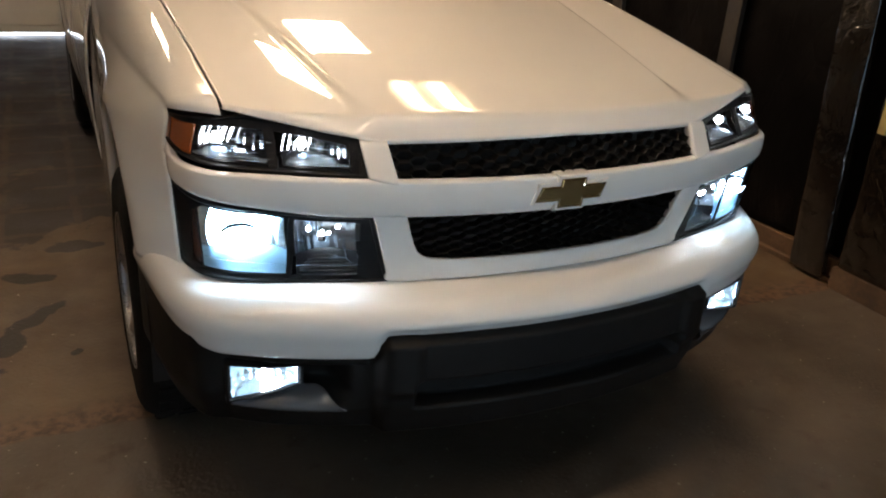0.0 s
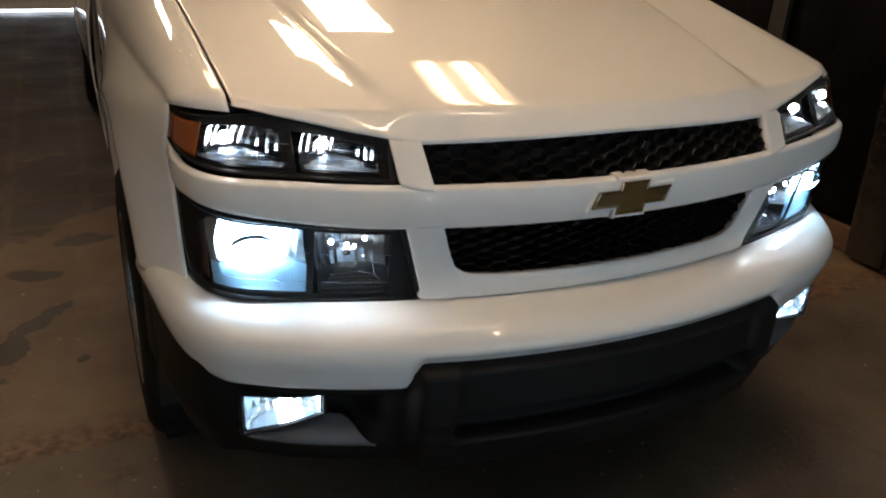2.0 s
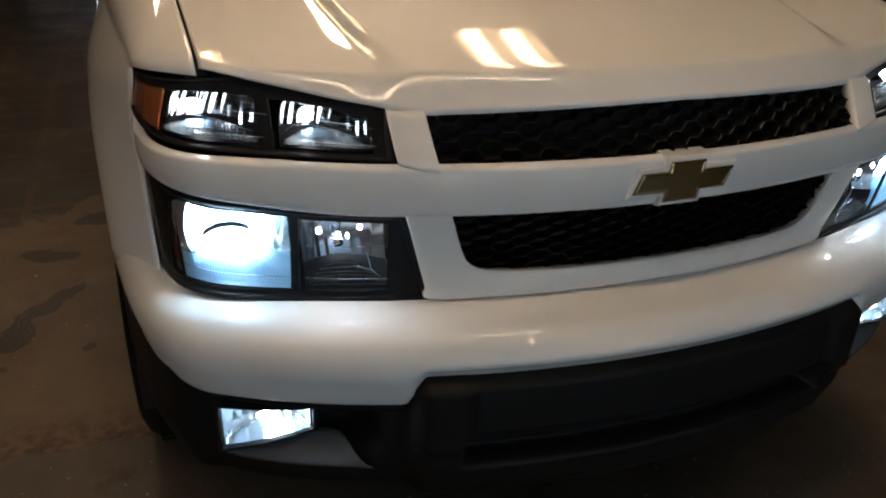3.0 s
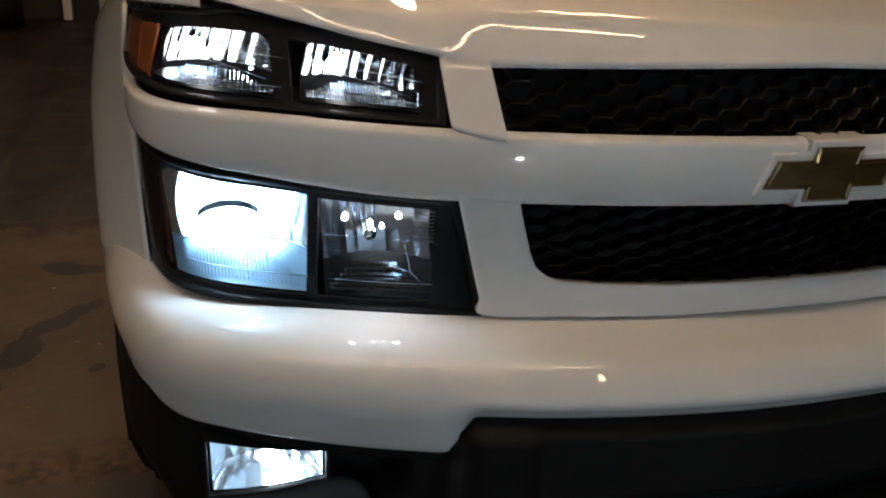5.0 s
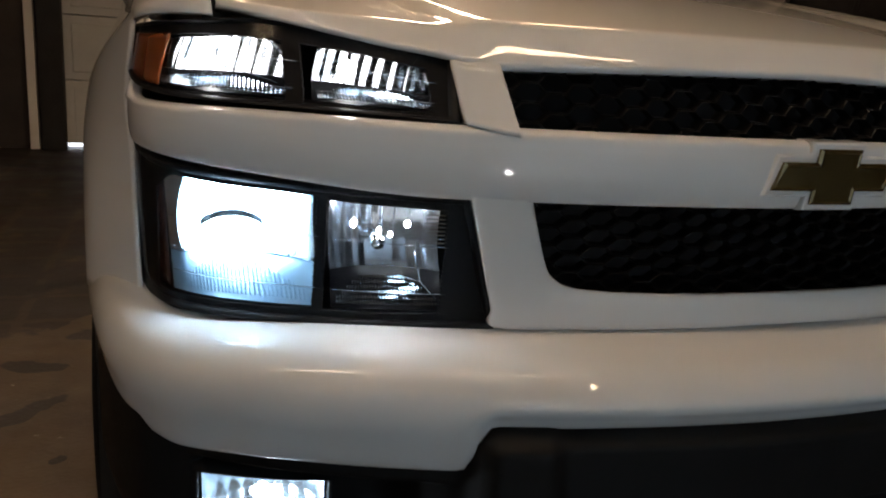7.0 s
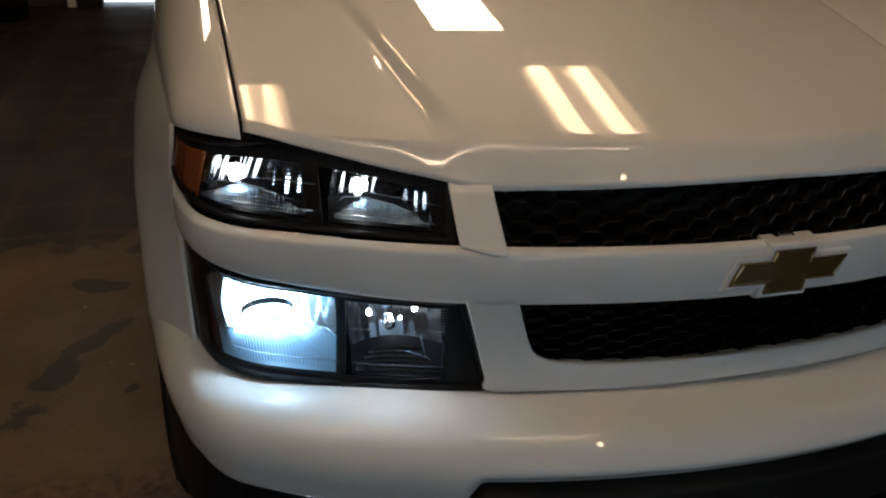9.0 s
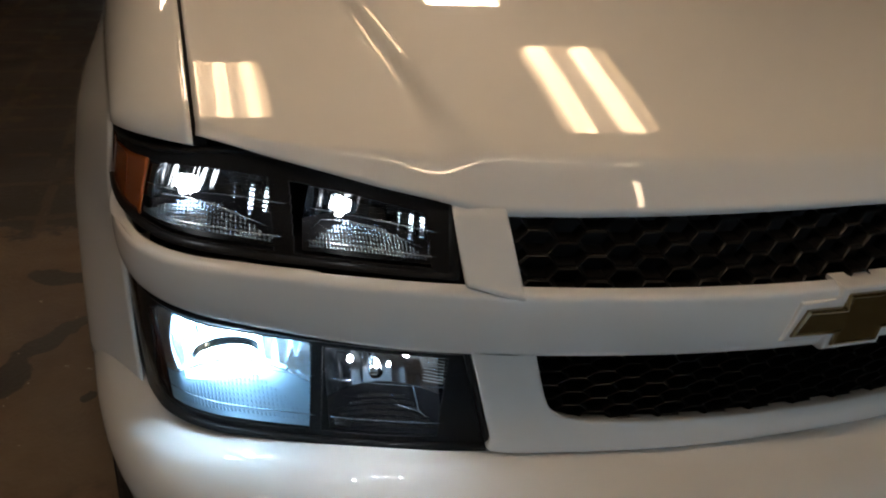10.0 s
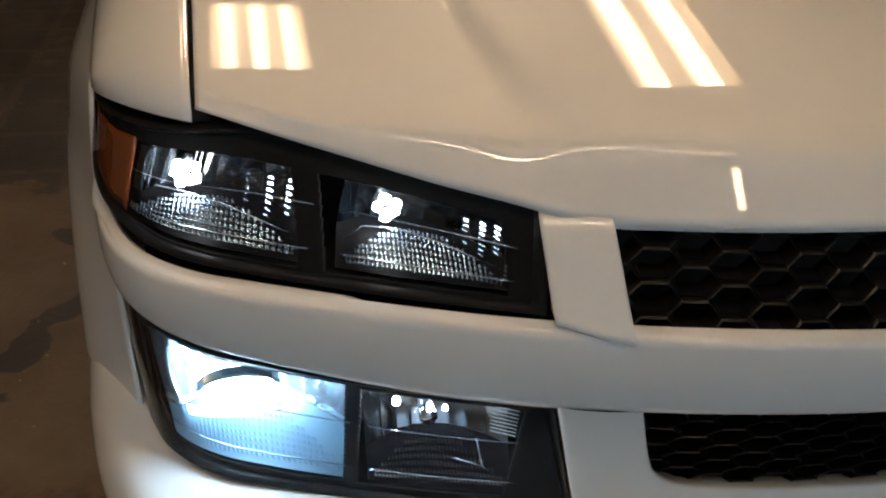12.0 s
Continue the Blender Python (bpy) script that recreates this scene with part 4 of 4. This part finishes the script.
def fog_lamp(s):
    def at(a, b, d=0.0):
        x = 0.572 + 0.148 * a
        lo, hi = 0.405 - 0.034 * a, 0.449 + 0.010 * a
        return (s * x, 0.0 + 0.035 * a - 0.006 * math.sin(a * math.pi) - d, lo + (hi - lo) * b)
    bm = bmesh.new()
    edge = [(i / 10, 0) for i in range(10)] + [(1, i / 6) for i in range(6)] + [(1 - i / 10, 1) for i in range(10)] + [(0, 1 - i / 6) for i in range(6)]
    rings = [[bm.verts.new(at(0.5 + (a - 0.5) * k, 0.5 + (b - 0.5) * k, d)) for a, b in edge] for k, d in ((1.06, -0.06), (1.06, 0.003), (0.99, 0.003), (0.97, -0.004), (0.85, -0.05))]
    for p, q in zip(rings, rings[1:]):
        for i in range(len(edge)):
            bm.faces.new((p[i], p[(i + 1) % len(edge)], q[(i + 1) % len(edge)], q[i]))
    shell = part("fog_lamp", bm, GLOSSY, truck, "rectangular fog lamp shining white")

    def bowl(a, b):
        x, z = 2 * a - 1, 2 * b - 1
        k = max(0, 1 - abs(x) ** 2.5) ** 0.6 * max(0, 1 - abs(z) ** 2.5) ** 0.6
        return at(0.04 + 0.92 * a, 0.05 + 0.9 * b, -0.006 - 0.045 * k + 0.003 * abs(math.sin(a * 25)) * k)
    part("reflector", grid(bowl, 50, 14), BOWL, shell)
    bulb(shell, at(0.5, 0.55, -0.016), at(0.5, 0.55, -0.05), 4, 0.006, CHIP_FOG, 0.006)
    lens = part("lens", grid(lambda a, b: at(a, b, 0.001 + 0.0008 * math.sin(a * 90)), 90, 4), LENS, shell, "fluted clear lens")
    lens.visible_shadow = False


# ---- wheels ----
def wheel(s, y):
    r = 0.36
    prof = [(-0.115, 0.21), (-0.122, 0.26), (-0.118, 0.31), (-0.104, 0.338), (-0.085, 0.352), (-0.04, 0.36), (0.04, 0.36), (0.085, 0.352), (0.104, 0.338), (0.118, 0.31), (0.122, 0.26), (0.115, 0.21)]
    c = (s * 0.745, y, r - RIDE)
    tyre_bm = lathe(prof, c, steps=64)
    w = part("wheel", tyre_bm, RUBBER, truck, "black tyre on an alloy rim")
    for k in range(40):
        t = 2 * math.pi * k / 40
        bm = bmesh.new()
        for off in (-0.06, 0.0, 0.06):
            m = Matrix.Translation(c) @ Matrix.Rotation(t + off * 1.2, 4, "X") @ Matrix.Translation((off, 0, 0.361))
            bmesh.ops.create_cube(bm, size=1, matrix=m @ Matrix.Diagonal((0.042, 0.034, 0.008, 1)))
        part("tread_block", bm, RUBBER, w, smooth=False)
    out = s
    rim = [(0.118 * out, 0.215), (0.112 * out, 0.222), (0.10 * out, 0.212), (0.03 * out, 0.195), (-0.06 * out, 0.19), (-0.11 * out, 0.21)]
    part("rim", lathe(rim, c, steps=56), SATIN, w, "bright alloy rim", thick=0.004)
    for k in range(6):
        t = 2 * math.pi * k / 6

        def spoke(a, b):
            rr = 0.045 + 0.155 * a
            h = (0.088 + 0.018 * a - 0.022 * (2 * b - 1) ** 2) * out
            half = 0.030 - 0.012 * a + 0.014 * a * a
            q = (2 * b - 1) * half
            return (c[0] + h, c[1] + rr * math.cos(t) - q * math.sin(t), c[2] + rr * math.sin(t) + q * math.cos(t))
        part("spoke", grid(spoke, 8, 7), SATIN, w, thick=0.012)
    part("hub", lathe([(0.06 * out, 0.06), (0.092 * out, 0.056), (0.10 * out, 0.04), (0.102 * out, 0.001)], c, steps=24), SATIN, w)
    part("brake_disc", lathe([(0.01 * out, 0.14), (0.02 * out, 0.14), (0.02 * out, 0.05)], c, steps=32), DARK, w)


# ---- cab and bed ----
def cab():
    sec_z = [0.30, 0.42, 0.60, 0.78, 0.92, 1.0, 1.05]
    sec_x = curve(sec_z, [0.81, 0.843, 0.862, 0.868, 0.858, 0.838, 0.80])

    def side(name, y0, y1, arch=None):
        for s in MIRROR:
            def at(a, b):
                y, z0 = y0 + (y1 - y0) * a, 0.31
                if arch and abs(y - arch) < 0.43:
                    z0 = max(z0, 0.36 + 0.47 * math.sqrt(1 - ((y - arch) / 0.43) ** 2))
                z = z0 + (1.05 - z0) * b
                fl = 0.02 * smooth(0.55, 0.40, math.hypot(y - arch, z - 0.36)) if arch else 0
                return (s * (sec_x(z) + fl), y, z)
            ob = part(name, grid(at, 60 if arch else 8, 24), PAINT, truck, thick=0.004)
            if "door" in name:
                part("door_handle", box(min(s * 0.838, s * 0.868), max(s * 0.838, s * 0.868), y1 - 0.24, y1 - 0.08, 0.895, 0.925, bevel=0.008), PAINT, ob)
    side("front_door", 1.508, 2.50)
    side("rear_door", 2.508, 3.30)
    side("bed_side", 3.33, 5.08, 3.92)
    for s in MIRROR:
        for y0, y1, t0, t1 in ((1.60, 2.48, 2.03, 2.46), (2.53, 3.22, 2.53, 3.08)):
            part("side_window", grid(lambda a, b: (s * (0.79 - 0.14 * b), (y0 + (y1 - y0) * a) * (1 - b) + (t0 + (t1 - t0) * a) * b, 1.055 + 0.50 * b), 6, 6), PANE, truck, thick=0.004)
        part("pillar", tube([(s * 0.79, 1.42, 1.10), (s * 0.72, 1.72, 1.36), (s * 0.645, 2.0, 1.575)], 0.035, 10), PAINT, truck)
        part("pillar", tube([(s * 0.79, 2.505, 1.04), (s * 0.645, 2.495, 1.575)], 0.03, 10), PAINT, truck)
        part("pillar", tube([(s * 0.79, 3.27, 1.04), (s * 0.645, 3.13, 1.575)], 0.04, 10), PAINT, truck)
        part("wheel_liner", grid(lambda a, b: (s * (0.5 + 0.33 * b), 3.92 - 0.44 * math.cos(math.pi * a), 0.36 + 0.48 * math.sin(math.pi * a)), 24, 4), DARK, truck, thick=0.004)
        m = part("door_mirror", box(min(s * 0.88, s * 1.04), max(s * 0.88, s * 1.04), 1.66, 1.76, 1.06, 1.24, bevel=0.03), TRIM, truck, "black plastic door mirror")
        part("mirror_arm", box(min(s * 0.80, s * 0.90), max(s * 0.80, s * 0.90), 1.69, 1.74, 1.06, 1.11, bevel=0.012), TRIM, m)
        part("sill", box(min(s * 0.70, s * 0.815), max(s * 0.70, s * 0.815), 1.16, 3.46, 0.24, 0.33, bevel=0.02), TRIM, truck, "dark sill under the doors")
    part("windscreen", grid(lambda a, b: ((2 * a - 1) * (0.74 - 0.12 * b), 1.36 + 0.62 * b + 0.1 * (1 - (2 * a - 1) ** 2) * -1, 1.13 + 0.44 * b), 14, 8), PANE, truck, thick=0.005)
    part("cowl", grid(lambda a, b: ((2 * a - 1) * 0.76, 1.22 + 0.16 * b - 0.09 * (1 - (2 * a - 1) ** 2) * b, 1.115 + 0.012 * b), 14, 4), TRIM, truck, "black cowl panel under the windscreen", thick=0.006)
    part("roof", grid(lambda a, b: ((2 * a - 1) * (0.655 - 0.02 * abs(2 * b - 1)), 1.93 + 1.24 * b, 1.575 + 0.06 * (1 - (2 * a - 1) ** 4) * (1 - 0.5 * abs(2 * b - 1) ** 3)), 20, 12), PAINT, truck, thick=0.02)
    part("cab_back", grid(lambda a, b: ((2 * a - 1) * (0.79 - 0.14 * smooth(0.5, 1, b)), 3.29 - 0.12 * smooth(0.5, 1, b), 0.45 + 1.13 * b), 8, 12), PAINT, truck, thick=0.02)
    part("bed_floor", box(-0.78, 0.78, 3.34, 5.06, 0.52, 0.55), TRIM, truck, smooth=False)
    part("tailgate", box(-0.78, 0.78, 5.05, 5.10, 0.50, 1.04, bevel=0.012), PAINT, truck)
    part("rear_bumper", box(-0.82, 0.82, 5.10, 5.22, 0.40, 0.56, bevel=0.03), CHROME, truck, "bright rear bumper")
    part("chassis", box(-0.45, 0.45, 0.25, 5.0, 0.24, 0.34, bevel=0.01), DARK, truck)
    part("engine_block", box(-0.62, 0.62, 0.26, 1.25, 0.34, 0.90, bevel=0.03), DARK, truck)
    part("cabin_floor", box(-0.76, 0.76, 1.30, 3.26, 0.34, 0.50, bevel=0.02), DARK, truck)
    for s in MIRROR:
        part("front_seat", box(min(s * 0.12, s * 0.62), max(s * 0.12, s * 0.62), 2.2, 2.4, 0.5, 1.3, bevel=0.05), DARK, truck)
    # dark ducting behind the grille and lamps
    part("radiator_panel", grid(lambda a, b: body((2 * a - 1) * 0.42, 0.64 + 0.30 * b, -0.072), 20, 10), DARK, truck, "black panel behind the grille mesh", thick=0.004)


garage()
garage_door()
left_of_door()
right_wall_dressing()
for spec in LIGHTS:
    light_fixture(*spec)
small_lamp(-0.54, 0.20, 0.036)
small_lamp(0.84, 0.20, 0.016)
edge = hood()
fenders(edge)
bumper()
bar_and_frames()
hex_mesh("upper_grille", 0.405, 0.860, 0.930, 0.007)
hex_mesh("lower_grille", 0.375, 0.668, 0.792, 0.015)
emblem()
for side_sign in MIRROR:
    parking_lamp(side_sign)
    headlamp(side_sign)
    fog_lamp(side_sign)
    wheel(side_sign, 0.72)
    wheel(side_sign, 3.92)
cab()
